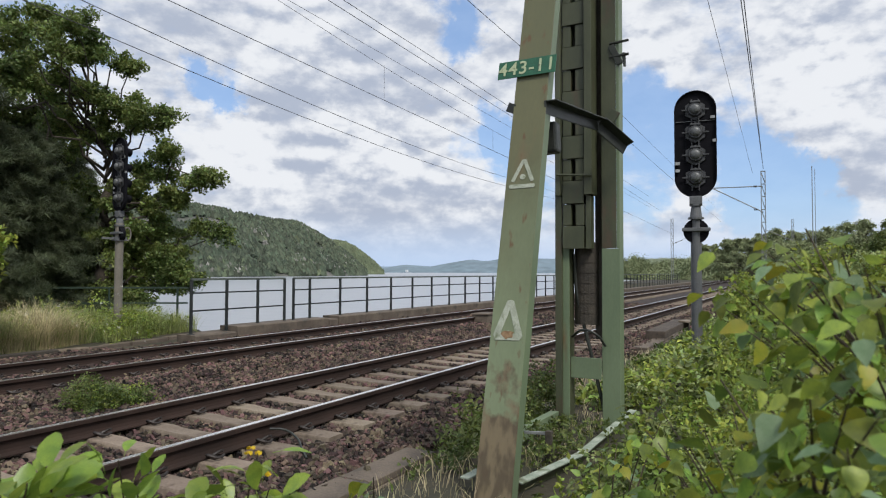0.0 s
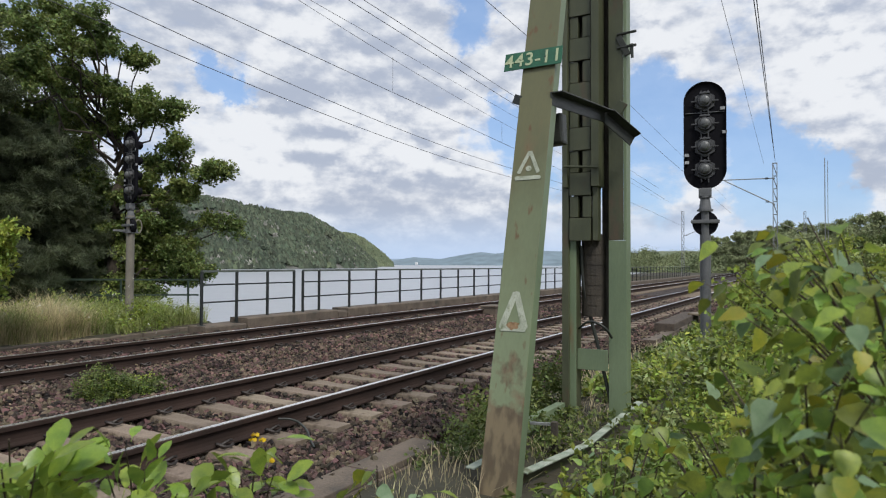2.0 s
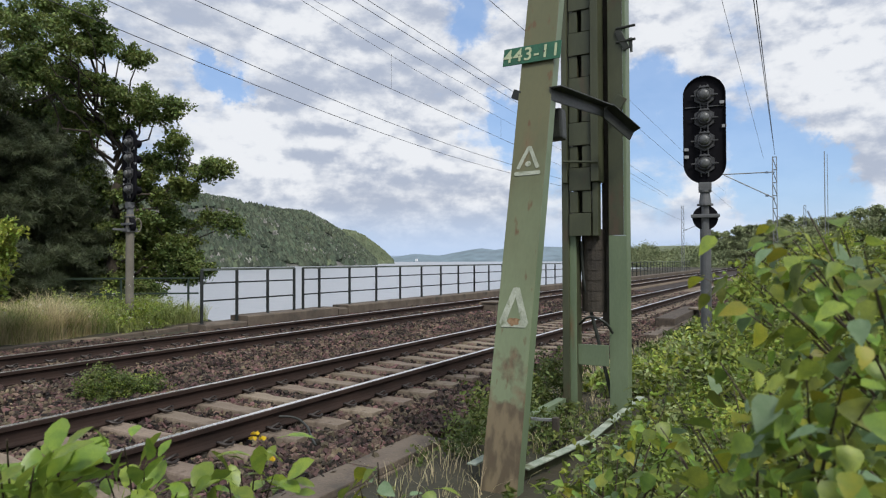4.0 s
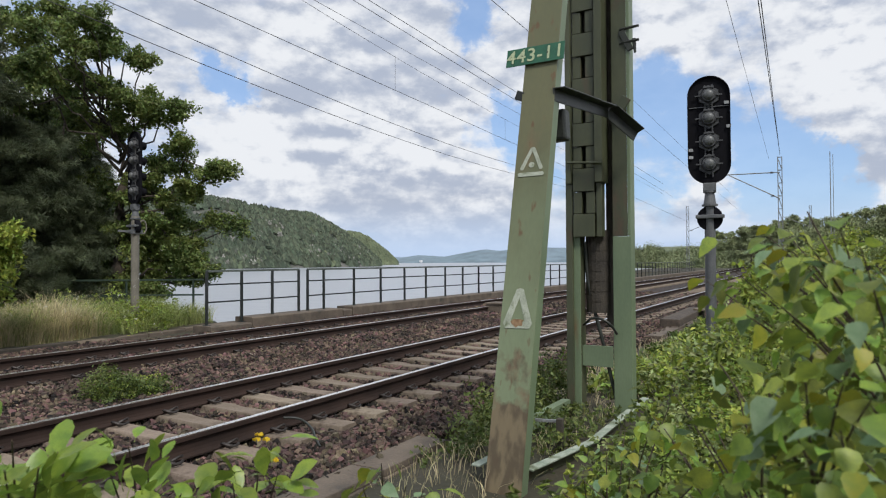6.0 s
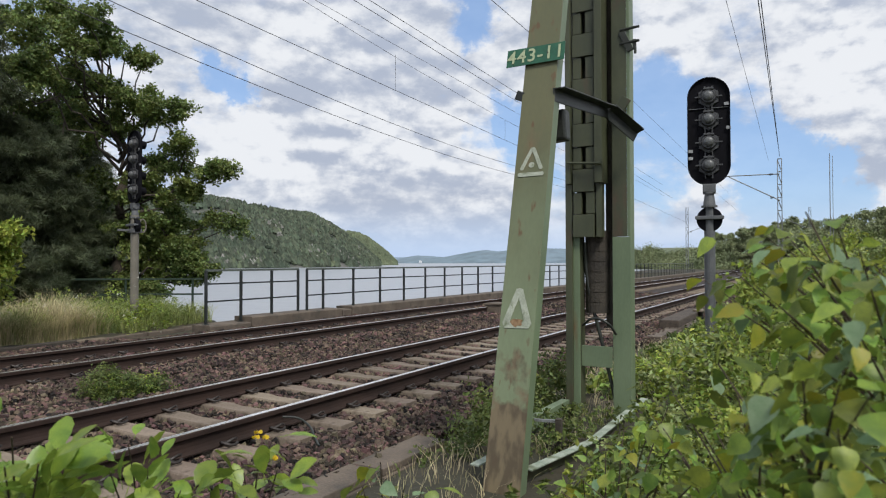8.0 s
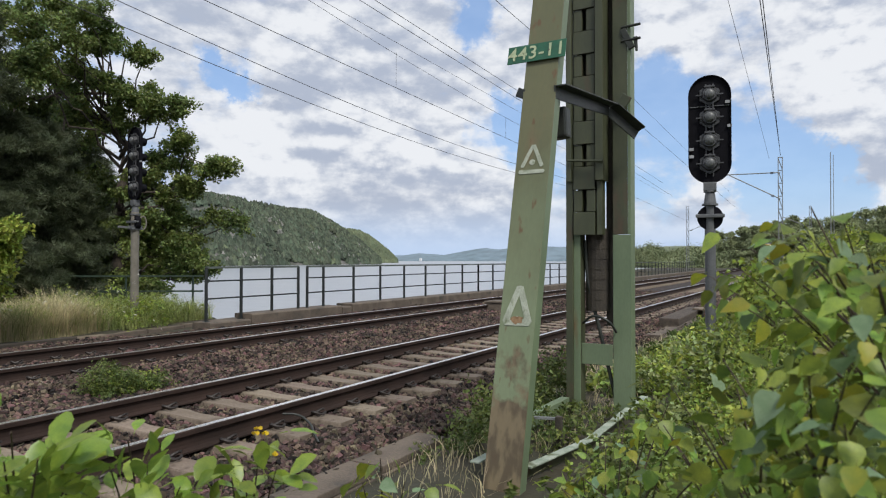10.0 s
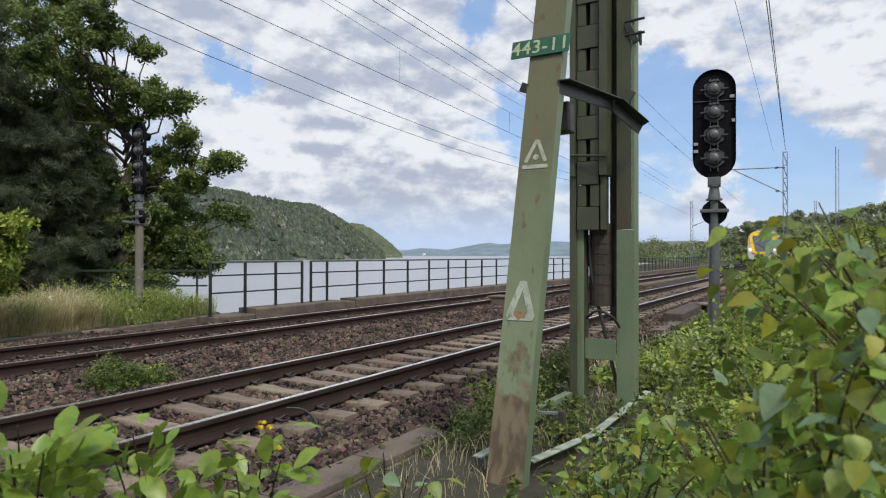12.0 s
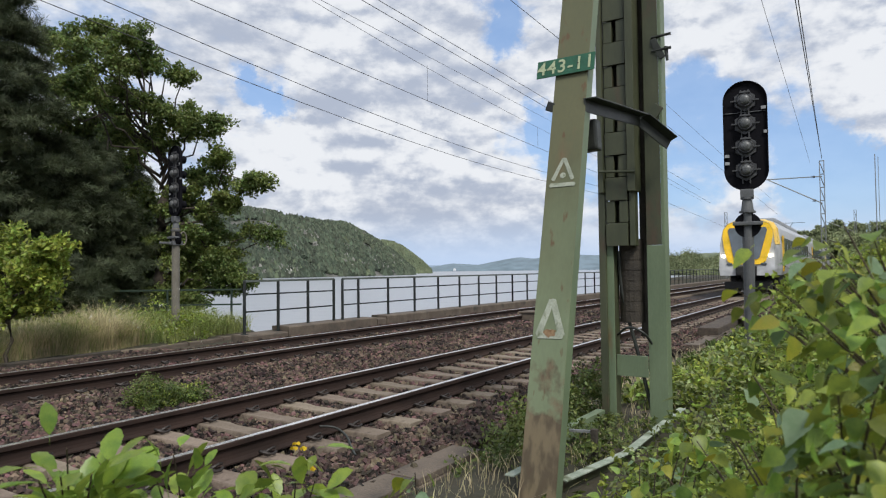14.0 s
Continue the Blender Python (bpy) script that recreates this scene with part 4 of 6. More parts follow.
box(bm, c1, (0.02, 0.10, 0.14), pose(0, 0, 0, 35, 0, 0), 0.006)
part("gusset", bm, M_DARKGREEN, mast)
# cable hanging inside the legs
cu = bpy.data.curves.new("cable", "CURVE")
cu.dimensions, cu.bevel_depth, cu.bevel_resolution = "3D", 0.018, 2
sp = cu.splines.new("BEZIER")
pts = [[6.2, 1.98, 1.57], [6.2, 1.95, 1.18], [6.2, 1.81, 0.59], [6.2, 1.69, 0.07]]
sp.bezier_points.add(len(pts) - 1)
for q, w in zip(sp.bezier_points, pts):
    q.co = Vector(w) - BASE
    q.handle_left_type = q.handle_right_type = "AUTO"
cu.materials.append(M_BLACKSTEEL)
cb = new("cable", cu)
cb.parent = mast
# base frame of angle iron at the ground
F = [(4.07, 1.7, 0), (4.95, 1.54, 0), (6.76, 1.55, 0)]
for a, b in zip(F, F[1:]):
    world_beam("base_angle", Vector(a), Vector(b), 0.07, 0.012, M_WHITESTEEL, (0, 1, 0))
    world_beam("base_angle", Vector(a) - Vector((0, -0.03, 0.045)), Vector(b) - Vector((0, -0.03, 0.045)), 0.09, 0.012, M_DARKGREEN, (0, 0, 1))
world_beam("base_angle", (5.16, 2.14, 0.02), (6.02, 2.12, 0.02), 0.08, 0.10, M_FLANGE, (0, 1, 0))
world_beam("base_angle", (3.98, 2.05, 0), (4.2, 2.04, 0), 0.07, 0.012, M_WHITESTEEL, (0, 1, 0))
ft = tagged(thing("foundation", (LEG_A.x, LEG_A.y, -0.25)), "mossy concrete foundation under the mast legs", "foundation")
bm = bmesh.new()
box(bm, (0.0, 0, -0.1), (0.5, 0.5, 0.3), None, 0.03)
box(bm, (2.3, 0.0, -0.1), (0.7, 0.8, 0.3), None, 0.03)
part("block", bm, M_CONCRETE, ft)


# ---- signals ----
def signal(at, rz, label, w=0.645, h=1.77, zc=3.53, pole_r=0.085, pole_mat=None):
    """A four-lamp colour light signal seen from behind: plate, lamp housings, collar, tubular pole. Its face looks along +x."""
    root = tagged(thing("railway_signal", at, rz), label, "railway signal", "railway signals")
    o = []
    for k in range(25):
        t = math.pi * k / 24
        o.append((w / 2 * math.cos(t), h / 2 - w / 2 + w / 2 * math.sin(t)))
    o += [(-x, -y) for x, y in o]
    m = Matrix(((0, 0, 1, 0), (1, 0, 0, 0), (0, 1, 0, zc), (0, 0, 0, 1)))
    bm = bmesh.new()
    prism(bm, o, 0.025, m)
    plate = part("backing_plate", bm, M_SIGNAL, root, "black oblong backing plate")
    bm = bmesh.new()
    n = len(o)
    for i in range(n):
        a, b = o[i], o[(i + 1) % n]
        beam(bm, (-0.02, a[0], zc + a[1]), (-0.02, b[0], zc + b[1]), 0.05, 0.012, (1, 0, 0))
    part("rim", bm, M_SIGNAL, plate)
    bm = bmesh.new()
    box(bm, (-0.012, 0, zc + h * 0.215), (0.016, w * 0.94, 0.012), None, 0.003)
    part("cross_strip", bm, M_SIGGREY, plate, "thin grey strip across the plate")
    gap = h * 0.213
    for k in range(4):
        z = zc + h * 0.32 - gap * k
        bm = bmesh.new()
        tube(bm, (-0.002, 0, z), (-0.03, 0, z), 0.178, 0.172, seg=6)
        tube(bm, (-0.03, 0, z), (-0.10, 0, z), 0.125, 0.105, seg=12)
        box(bm, (-0.05, 0, z + gap * 0.34), (0.09, 0.16, 0.03), None, 0.006)
        box(bm, (-0.045, 0, z), (0.02, 0.42, 0.022), None, 0.004)
        lamp = part("lamp_housing", bm, M_LAMPBODY, root, "grey hexagonal lamp housing")
        bm = bmesh.new()
        bmesh.ops.create_uvsphere(bm, u_segments=16, v_segments=10, radius=0.08, matrix=Matrix.Translation((-0.115, 0, z)) @ Matrix.Diagonal((0.6, 1, 1, 1)))
        part("lamp_cover", bm, M_LENS, lamp, "domed grey lamp cover", True)
        for s in (-1, 1):
            bm = bmesh.new()
            tube(bm, (-0.01, s * 0.13, z), (-0.06, s * 0.13, z), 0.016, seg=6)
            part("wing_bolt", bm, M_LAMPBODY, lamp)
        bm = bmesh.new()
        tube(bm, (0.03, 0, z), (0.24, 0, z - 0.01), 0.115, 0.10, seg=16, caps=False)
        bmesh.ops.solidify(bm, geom=bm.faces[:], thickness=0.006)
        part("hood", bm, M_SIGNAL, lamp)
    for dy in (-0.055, 0.055):
        bm = bmesh.new()
        beam(bm, (-0.03, dy, zc - h * 0.44), (-0.03, dy, zc + h * 0.42), 0.02, 0.03, (0, 1, 0))
        part("carrier", bm, M_LAMPBODY, root)
    for y, z in ((-0.27, 0.43), (-0.30, 0.04), (0.28, -0.32), (0.28, -0.44)):
        bm = bmesh.new()
        box(bm, (-0.03, y, zc + z), (0.02, 0.07, 0.05), None, 0.004)
        part("tag", bm, M_SIGLIGHT, plate, "small pale tag")
    zt = zc - h / 2
    bm = bmesh.new()
    box(bm, (-0.01, 0, zt - 0.06), (0.16, 0.20, 0.14), None, 0.015)
    tube(bm, (0, 0, zt - 0.34), (0, 0, zt - 0.12), 0.098, 0.068, seg=16)
    tube(bm, (0, 0, zt - 0.37), (0, 0, zt - 0.34), 0.125, 0.125, seg=16)
    tube(bm, (0, 0, zt - 0.15), (0, 0, zt - 0.12), 0.10, 0.10, seg=16)
    part("neck", bm, M_SIGGREY, root)
    bm = bmesh.new()
    tube(bm, (-0.06, 0, zt - 0.57), (0.06, 0, zt - 0.57), 0.20, seg=24)
    jb = part("junction_box", bm, M_SIGNAL, root, "round dark junction box")
    bm = bmesh.new()
    box(bm, (-0.10, 0.0, zt - 0.545), (0.05, 0.44, 0.06), None, 0.012)
    for sy in (-0.2, 0.2):
        tube(bm, (-0.13, sy, zt - 0.545), (-0.02, sy, zt - 0.545), 0.02, seg=8)
    part("bracket", bm, M_SIGGREY, jb, "grey bracket across the junction box")
    bm = bmesh.new()
    tube(bm, (0, 0, -0.45), (0, 0, zt - 0.30), pole_r, pole_r, seg=20)
    part("pole", bm, pole_mat or M_SIGGREY, root, "grey tubular steel pole")
    return root


signal((11.49, 1.565, 0.0), 7.9, "four-lamp black railway signal seen from behind on a grey pole")


def side_signal(at):
    """The older signal across the line, seen nearly edge-on."""
    root = signal(at, -8.0, "old four-lamp railway signal seen from the side, on a pale pole", w=0.60, h=1.85, zc=3.75, pole_r=0.10, pole_mat=M_OLDPOLE)
    bm = bmesh.new()
    beam(bm, (0.05, 0, 2.13), (-0.38, 0.12, 2.15), 0.05, 0.07, (0, 0, 1))
    box(bm, (0, 0, 2.13), (0.26, 0.26, 0.10), None, 0.01)
    part("bracket_arm", bm, M_SIGGREY, root, "short grey bracket arm")
    bm = bmesh.new()
    for k in range(14):
        a, b = 2 * math.pi * k / 14, 2 * math.pi * (k + 1) / 14
        tube(bm, (0.17 + 0.09 * math.cos(a), -0.06, 2.26 + 0.17 * math.sin(a)), (0.17 + 0.09 * math.cos(b), -0.06, 2.26 + 0.17 * math.sin(b)), 0.018, seg=6)
    part("cable_loop", bm, M_OLDPOLE, root, "pale loop of cable on the pole")
    return root


side_signal((10.4, 15.0, 0.05))


# ---- small trackside things ----
def loose_cable(name, pts, r, label, cat="cable", material=None):
    cu = bpy.data.curves.new(name, "CURVE")
    cu.dimensions, cu.bevel_depth, cu.bevel_resolution = "3D", r, 2
    sp = cu.splines.new("BEZIER")
    sp.bezier_points.add(len(pts) - 1)
    for q, w in zip(sp.bezier_points, pts):
        q.co = w
        q.handle_left_type = q.handle_right_type = "AUTO"
    cu.materials.append(material or M_BLACKSTEEL)
    return tagged(new(name, cu), label, cat)


loose_cable("bonding_cable", [(4.56, 4.36, -0.06), (4.66, 4.27, -0.08), (4.64, 4.12, -0.12), (4.47, 3.89, -0.17), (4.34, 3.73, -0.19)], 0.011, "black bonding cable running from the rail into the ballast")
lp = loose_cable("cable_loop", [[6.16, 1.99, 0.77], [6.05, 1.84, 0.85], [6.05, 1.72, 0.81], [6.13, 1.66, 0.7]], 0.012, "black cable loop between the mast legs")
bx = tagged(thing("equipment_box", (18.46, 8.71, -0.24)), "small grey concrete cable box between the tracks", "box")
bm = bmesh.new()
box(bm, (0, 0, 0.14), (0.7, 0.5, 0.32), None, 0.02)
part("body", bm, M_CONCRETE, bx)
bm = bmesh.new()
box(bm, (0, 0, 0.33), (0.76, 0.56, 0.05), None, 0.012)
part("lid", bm, M_CONCRETE, bx)
st = tagged(thing("iron_stub", (4.93, 1.79, 0)), "short rusty iron post with a crossbar at the mast foot", "post")
bm = bmesh.new()
box(bm, (0, 0, -0.02), (0.05, 0.05, 0.34), None, 0.006)
part("post", bm, M_WEIGHT, st)
bm = bmesh.new()
beam(bm, (0, -0.02, 0.13), (-0.02, 0.20, 0.12), 0.02, 0.02, (0, 0, 1))
part("crossbar", bm, M_GALV, st)


# ---- far land ----
def ridge(name, material, label, cat, crest, depth, base, trees=None, seed=3, nx=90, ny=14):
    """A hill along a crest line: points (x, y, height); it falls to the water over depth metres toward the lens side."""
    cr = np.array(crest, dtype=float)
    s = np.concatenate([[0], np.cumsum(np.hypot(*np.diff(cr[:, :2], axis=0).T))])
    u = np.linspace(0, s[-1], nx)
    X, Y, H = (np.interp(u, s, cr[:, i]) for i in range(3))
    ln = np.hypot(X, Y)
    px, py = -X / ln, -Y / ln
    vs = []
    for i in range(nx):
        for j in range(ny + 5):
            t = (j - 4) / ny
            d = depth * t
            prof = 1 - max(t, 0) ** 1.6 if t >= 0 else 1 + t * 0.8
            x, y = X[i] + px[i] * d, Y[i] + py[i] * d
            n = noise.fractal((x * 0.012 + seed, y * 0.012, 0), 1.0, 2.0, 4) * H[i] * 0.10
            vs.append((x, y, base + (H[i] - base) * prof + n * (1 if 0 < t < 1 else 0.3)))
    k = ny + 5
    fs = [(i * k + j, (i + 1) * k + j, (i + 1) * k + j + 1, i * k + j + 1) for i in range(nx - 1) for j in range(k - 1)]
    ob = tagged(from_arrays(name, vs, fs, material, smooth=True), label, cat, kind="structure")
    for layer, (count, size, tm, share) in enumerate([trees] if isinstance(trees, tuple) else trees or []):
        g = np.random.default_rng(seed + 100 * layer)
        V = np.array(vs).reshape(nx, k, 3)
        i, j = g.uniform(0, nx - 1.01, count), g.uniform(2, k - 1.01, count)
        i0, j0 = i.astype(int), j.astype(int)
        a, b = (i - i0)[:, None], (j - j0)[:, None]
        pos = V[i0, j0] * (1 - a) * (1 - b) + V[i0 + 1, j0] * a * (1 - b) + V[i0, j0 + 1] * (1 - a) * b + V[i0 + 1, j0 + 1] * a * b
        clear = np.array([0.55 * noise.noise((p[0] * 0.05, p[1] * 0.05, 5.0 + 7 * layer)) + 0.6 * noise.noise((p[0] * 0.013, p[1] * 0.013, p[2] * 0.05)) for p in pos])
        pos = pos[clear > share]
        sz = size * g.uniform(0.6, 1.3, (len(pos), 1)) * np.array([[1, 1, 1.5]])
        CV = [(1, 0, 0), (0.3, 0.95, 0.1), (-0.8, 0.6, 0), (-0.8, -0.6, 0.1), (0.3, -0.95, 0), (0.1, 0, 1.2), (0.45, 0.4, 0.7), (-0.5, 0.1, 0.75), (0.2, -0.5, 0.7)]
        CF = [(0, 1, 6), (1, 2, 7), (2, 3, 7), (3, 4, 8), (4, 0, 8), (0, 6, 8), (1, 7, 6), (3, 8, 7), (6, 7, 5), (7, 8, 5), (8, 6, 5)]
        if size < 3.0:
            CV, CF = spray(56, g, 0.27, 0.36)
            sz = sz * 1.1
            pos = pos + np.array((0, 0, size * 0.5))
        v, f = scatter(CV, CF, pos, sz, g, 0.12)
        tagged(from_arrays("woods", v, f, tm), "pale rock outcrops on the hillside" if tm is M_OUTCROP else "dense mixed woods covering the hillside", "rocks" if tm is M_OUTCROP else "woods", kind="stuff")
    return ob


ridge("hill_1", M_HILLROCK, "steep wooded hill with bare rock across the lake", "hill",
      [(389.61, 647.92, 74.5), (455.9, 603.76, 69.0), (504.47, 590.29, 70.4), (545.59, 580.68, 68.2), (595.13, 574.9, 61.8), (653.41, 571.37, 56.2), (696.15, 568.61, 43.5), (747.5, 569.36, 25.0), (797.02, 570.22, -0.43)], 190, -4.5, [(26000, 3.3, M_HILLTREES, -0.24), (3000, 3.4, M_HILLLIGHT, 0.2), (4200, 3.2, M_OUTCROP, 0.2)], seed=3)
ridge("hill_2", M_HILLROCK, "green end of the wooded hill, sunlight painted in its tree colour", "hill",
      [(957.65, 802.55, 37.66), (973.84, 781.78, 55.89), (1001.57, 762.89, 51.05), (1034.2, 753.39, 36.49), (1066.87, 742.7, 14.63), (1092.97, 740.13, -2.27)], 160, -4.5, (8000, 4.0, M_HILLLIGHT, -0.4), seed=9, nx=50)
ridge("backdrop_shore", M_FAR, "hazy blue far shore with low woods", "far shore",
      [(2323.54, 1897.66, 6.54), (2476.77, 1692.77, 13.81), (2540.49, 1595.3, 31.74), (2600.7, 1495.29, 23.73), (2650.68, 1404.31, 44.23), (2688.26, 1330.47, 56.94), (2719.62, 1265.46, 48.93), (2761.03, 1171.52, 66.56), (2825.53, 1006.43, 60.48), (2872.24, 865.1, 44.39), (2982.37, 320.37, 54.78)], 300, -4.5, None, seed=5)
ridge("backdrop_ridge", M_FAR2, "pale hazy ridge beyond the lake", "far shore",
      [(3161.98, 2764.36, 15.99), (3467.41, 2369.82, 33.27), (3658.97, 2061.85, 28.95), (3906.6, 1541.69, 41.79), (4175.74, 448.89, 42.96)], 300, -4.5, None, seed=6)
bld = tagged(thing("building", (2205.43, 1376.98, 0.71)), "tiny white building on the far shore", "building")
bm = bmesh.new()
box(bm, (0, 0, 2), (6, 10, 9), None, 0.5)
part("wall", bm, M_PALE, bld)
ridge("hill_3", M_GROUND, "wooded slope beside the line", "hill",
      [(228.38, 27.06, 3.4), (209.32, 16.47, 3.9), (189.84, 7.07, 3.6), (169.96, 0.69, 3.8), (149.84, -5.12, 4.4), (129.54, -9.92, 4.4), (108.28, -18.57, 5.2)], 60, -0.6, (2200, 1.5, M_SCRUB, -0.9), seed=11, nx=60)
ridge("hill_4", M_GROUND, "low wooded point at the lake side of the line", "hill",
      [(501.4, 137.82, 0.94), (503.35, 130.51, 4.39), (504.56, 125.65, 7.4), (496.76, 115.37, 5.97), (488.29, 107.32, 9.14), (489.7, 100.85, 6.64), (490.71, 95.95, 2.93), (482.27, 86.61, 4.86), (483.82, 77.44, 6.4), (475.53, 65.23, 5.46)], 30, -4.5, (1500, 2.6, M_SCRUB, -0.9), seed=12, nx=50)
ridge("hill_6", M_GROUND, "scrubby bank at the end of the fence", "hill",
      [(186.24, 37.49, -1.6), (187.25, 32.18, 0.26), (188.03, 27.22, 3.01), (188.89, 20.3, 4.02)], 40, -4.5, (1300, 1.3, M_SCRUB, -0.9), seed=14, nx=40)
ridge("hill_5", M_HILLLIGHT, "pale green field on the distant slope", "hill",
      [(861.71, 259.58, 9.74), (882.44, 175.96, 19.64), (891.51, 122.22, 17.67), (897.61, 64.35, 13.57)], 150, -4.0, None, seed=13, nx=30)


# ---- trees ----
def branch(bm, a, b, r0, r1, g, bend=0.12, n=5):
    a, b = Vector(a), Vector(b)
    L = (b - a).length
    pts = [a.lerp(b, i / n) + (Vector(g.normal(0, bend * L * 0.12, 3)) if 0 < i < n else Vector()) for i in range(n + 1)]
    return sweep(bm, pts, [r0 + (r1 - r0) * i / n for i in range(n + 1)], 6)


def broadleaf(name, at, blobs, label, material=None, leaf=0.17, per=260, seed=1, trunk_r=0.3, lean=(0, 0)):
    """A tree whose crown is many leaf sprays gathered round boughs that end at the blobs (x, y, z, radius)."""
    g = np.random.default_rng(seed)
    root = tagged(thing(name, at), label, "tree")
    A = Vector(at)
    top = max(b[2] for b in blobs) - A.z
    bm = bmesh.new()
    fork = Vector((lean[0], lean[1], top * 0.75))
    branch(bm, (0, 0, -0.6), fork * 0.45, trunk_r, trunk_r * 0.75, g, 0.2)
    branch(bm, fork * 0.45, fork, trunk_r * 0.75, trunk_r * 0.25, g, 0.3)
    part("trunk", bm, M_BARK, root, smooth=True)
    allp, alls = [], []
    for x, y, z, r in blobs:
        bm = bmesh.new()
        c = Vector((x, y, z)) - A
        h = min(max(c.z * 0.72, 0.8), fork.z)
        s = fork * (h / fork.z)
        branch(bm, s, c, max(0.035, 0.02 + r * 0.05), 0.015, g, 0.5, 6)
        n = int(per * max(r, 0.35) ** 2)
        tufts = max(4, int(11 * r))
        td = g.normal(size=(tufts, 3))
        td /= np.linalg.norm(td, axis=1)[:, None]
        tc = td * (r * g.uniform(0.25, 0.85, (tufts, 1))) * np.array([1, 1, 0.8])
        which = g.integers(0, tufts, n)
        d = g.normal(size=(n, 3))
        d /= np.linalg.norm(d, axis=1)[:, None]
        reach = (0.22 + 0.16 * r) * g.uniform(0.7, 1.2, tufts)[which]
        pp = np.array(c) + tc[which] + d * (reach * g.uniform(0, 1, n) ** 0.5)[:, None] * np.array([1.15, 1.15, 0.62])
        allp.append(pp)
        alls.append(leaf * g.uniform(0.7, 1.3, len(pp)))
        for q in pp[:: max(1, len(pp) // 7)]:
            branch(bm, c, Vector(q), 0.014, 0.005, g, 0.4, 3)
        part("limb", bm, M_BARK, root)
    vs, fs = spray(6, g)
    v, f = scatter(vs, fs, np.concatenate(allp), np.concatenate(alls), g, 0.6)
    tagged(from_arrays("crown", v, f, material or M_OAK, root), "", kind="stuff")
    return root


def conifer(name, at, h, r, label, seed=1, trunk_r=0.22, first=0.12, droop=0.2):
    """A tall conifer: whorls of drooping boughs that carry flat sprays of needles."""
    g = np.random.default_rng(seed)
    root = tagged(thing(name, at), label, "tree")
    bm = bmesh.new()
    branch(bm, (0, 0, -0.6), (g.normal(0, 0.2), g.normal(0, 0.2), h), trunk_r, 0.03, g, 0.05, 8)
    part("trunk", bm, M_BARK, root, smooth=True)
    bm = bmesh.new()
    ps, ss = [], []
    z = h * first
    while z < h:
        t = z / h
        for k in range(7):
            a = g.uniform(0, 6.283)
            ln = r * (1 - t) ** 0.6 * g.uniform(0.55, 1.1) + 0.25
            e = Vector((math.cos(a) * ln, math.sin(a) * ln, z - ln * droop * g.uniform(0, 1.6)))
            branch(bm, (0, 0, z), e, 0.03 * (1 - t) + 0.012, 0.006, g, 0.25, 3)
            for u in np.arange(0.30, 1.04, 0.30 / (ln + 0.4)):
                m = int(26 + 14 * ln * (1.1 - u))
                o = np.array(e) * u + np.array((0, 0, z)) * (1 - u) + g.normal(0, 0.10 + 0.10 * ln * (1 - 0.4 * u), 3) * np.array([1, 1, 0.35])
                ps.append(o + g.normal(0, 0.15, (m, 3)) * np.array([1.2, 1.2, 0.42]))
                ss.append(0.16 * g.uniform(0.6, 1.3, m))
        z += h * 0.052
    tagged(part("bough_wood", bm, M_BARK, root), kind="stuff")
    sv, sf = [], []
    for i in range(12):
        a = i * 0.53 + g.uniform(-0.2, 0.2)
        d = np.array([math.cos(a), math.sin(a), g.uniform(-0.5, 0.3)])
        n = np.array([-d[1], d[0], 0]) * 0.055
        sv += [n * 0, d * 0.6 + n, d * 1.25, d * 0.6 - n]
        sf += [(4 * i, 4 * i + 1, 4 * i + 2), (4 * i, 4 * i + 2, 4 * i + 3)]
    v, f = scatter(sv, sf, np.concatenate(ps), np.concatenate(ss), g, 0.5)
    tagged(from_arrays("crown", v, f, M_PINE, root), "", kind="stuff")
    return root


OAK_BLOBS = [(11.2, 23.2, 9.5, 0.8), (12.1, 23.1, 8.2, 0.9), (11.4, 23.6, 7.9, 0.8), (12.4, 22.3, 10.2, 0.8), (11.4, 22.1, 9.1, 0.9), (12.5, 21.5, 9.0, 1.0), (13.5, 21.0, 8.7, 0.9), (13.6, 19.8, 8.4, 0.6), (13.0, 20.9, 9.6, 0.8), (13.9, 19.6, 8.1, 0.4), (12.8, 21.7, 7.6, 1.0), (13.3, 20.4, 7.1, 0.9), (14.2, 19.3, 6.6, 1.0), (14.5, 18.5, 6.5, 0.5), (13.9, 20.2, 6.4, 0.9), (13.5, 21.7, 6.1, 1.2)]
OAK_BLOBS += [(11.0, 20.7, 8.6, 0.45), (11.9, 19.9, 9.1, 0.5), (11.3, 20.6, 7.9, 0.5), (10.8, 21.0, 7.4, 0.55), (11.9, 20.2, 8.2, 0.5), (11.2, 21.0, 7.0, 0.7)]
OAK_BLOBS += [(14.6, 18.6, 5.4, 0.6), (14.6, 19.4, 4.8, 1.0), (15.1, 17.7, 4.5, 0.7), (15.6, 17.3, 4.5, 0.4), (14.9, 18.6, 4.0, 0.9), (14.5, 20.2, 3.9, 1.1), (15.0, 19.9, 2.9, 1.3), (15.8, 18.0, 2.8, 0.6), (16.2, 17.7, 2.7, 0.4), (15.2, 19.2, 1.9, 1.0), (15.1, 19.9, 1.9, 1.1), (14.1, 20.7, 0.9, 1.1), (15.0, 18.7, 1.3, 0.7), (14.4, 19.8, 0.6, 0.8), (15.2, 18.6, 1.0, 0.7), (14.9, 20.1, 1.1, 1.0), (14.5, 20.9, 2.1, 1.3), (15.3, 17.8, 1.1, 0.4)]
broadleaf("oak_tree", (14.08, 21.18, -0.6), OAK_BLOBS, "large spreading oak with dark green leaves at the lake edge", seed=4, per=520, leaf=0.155)
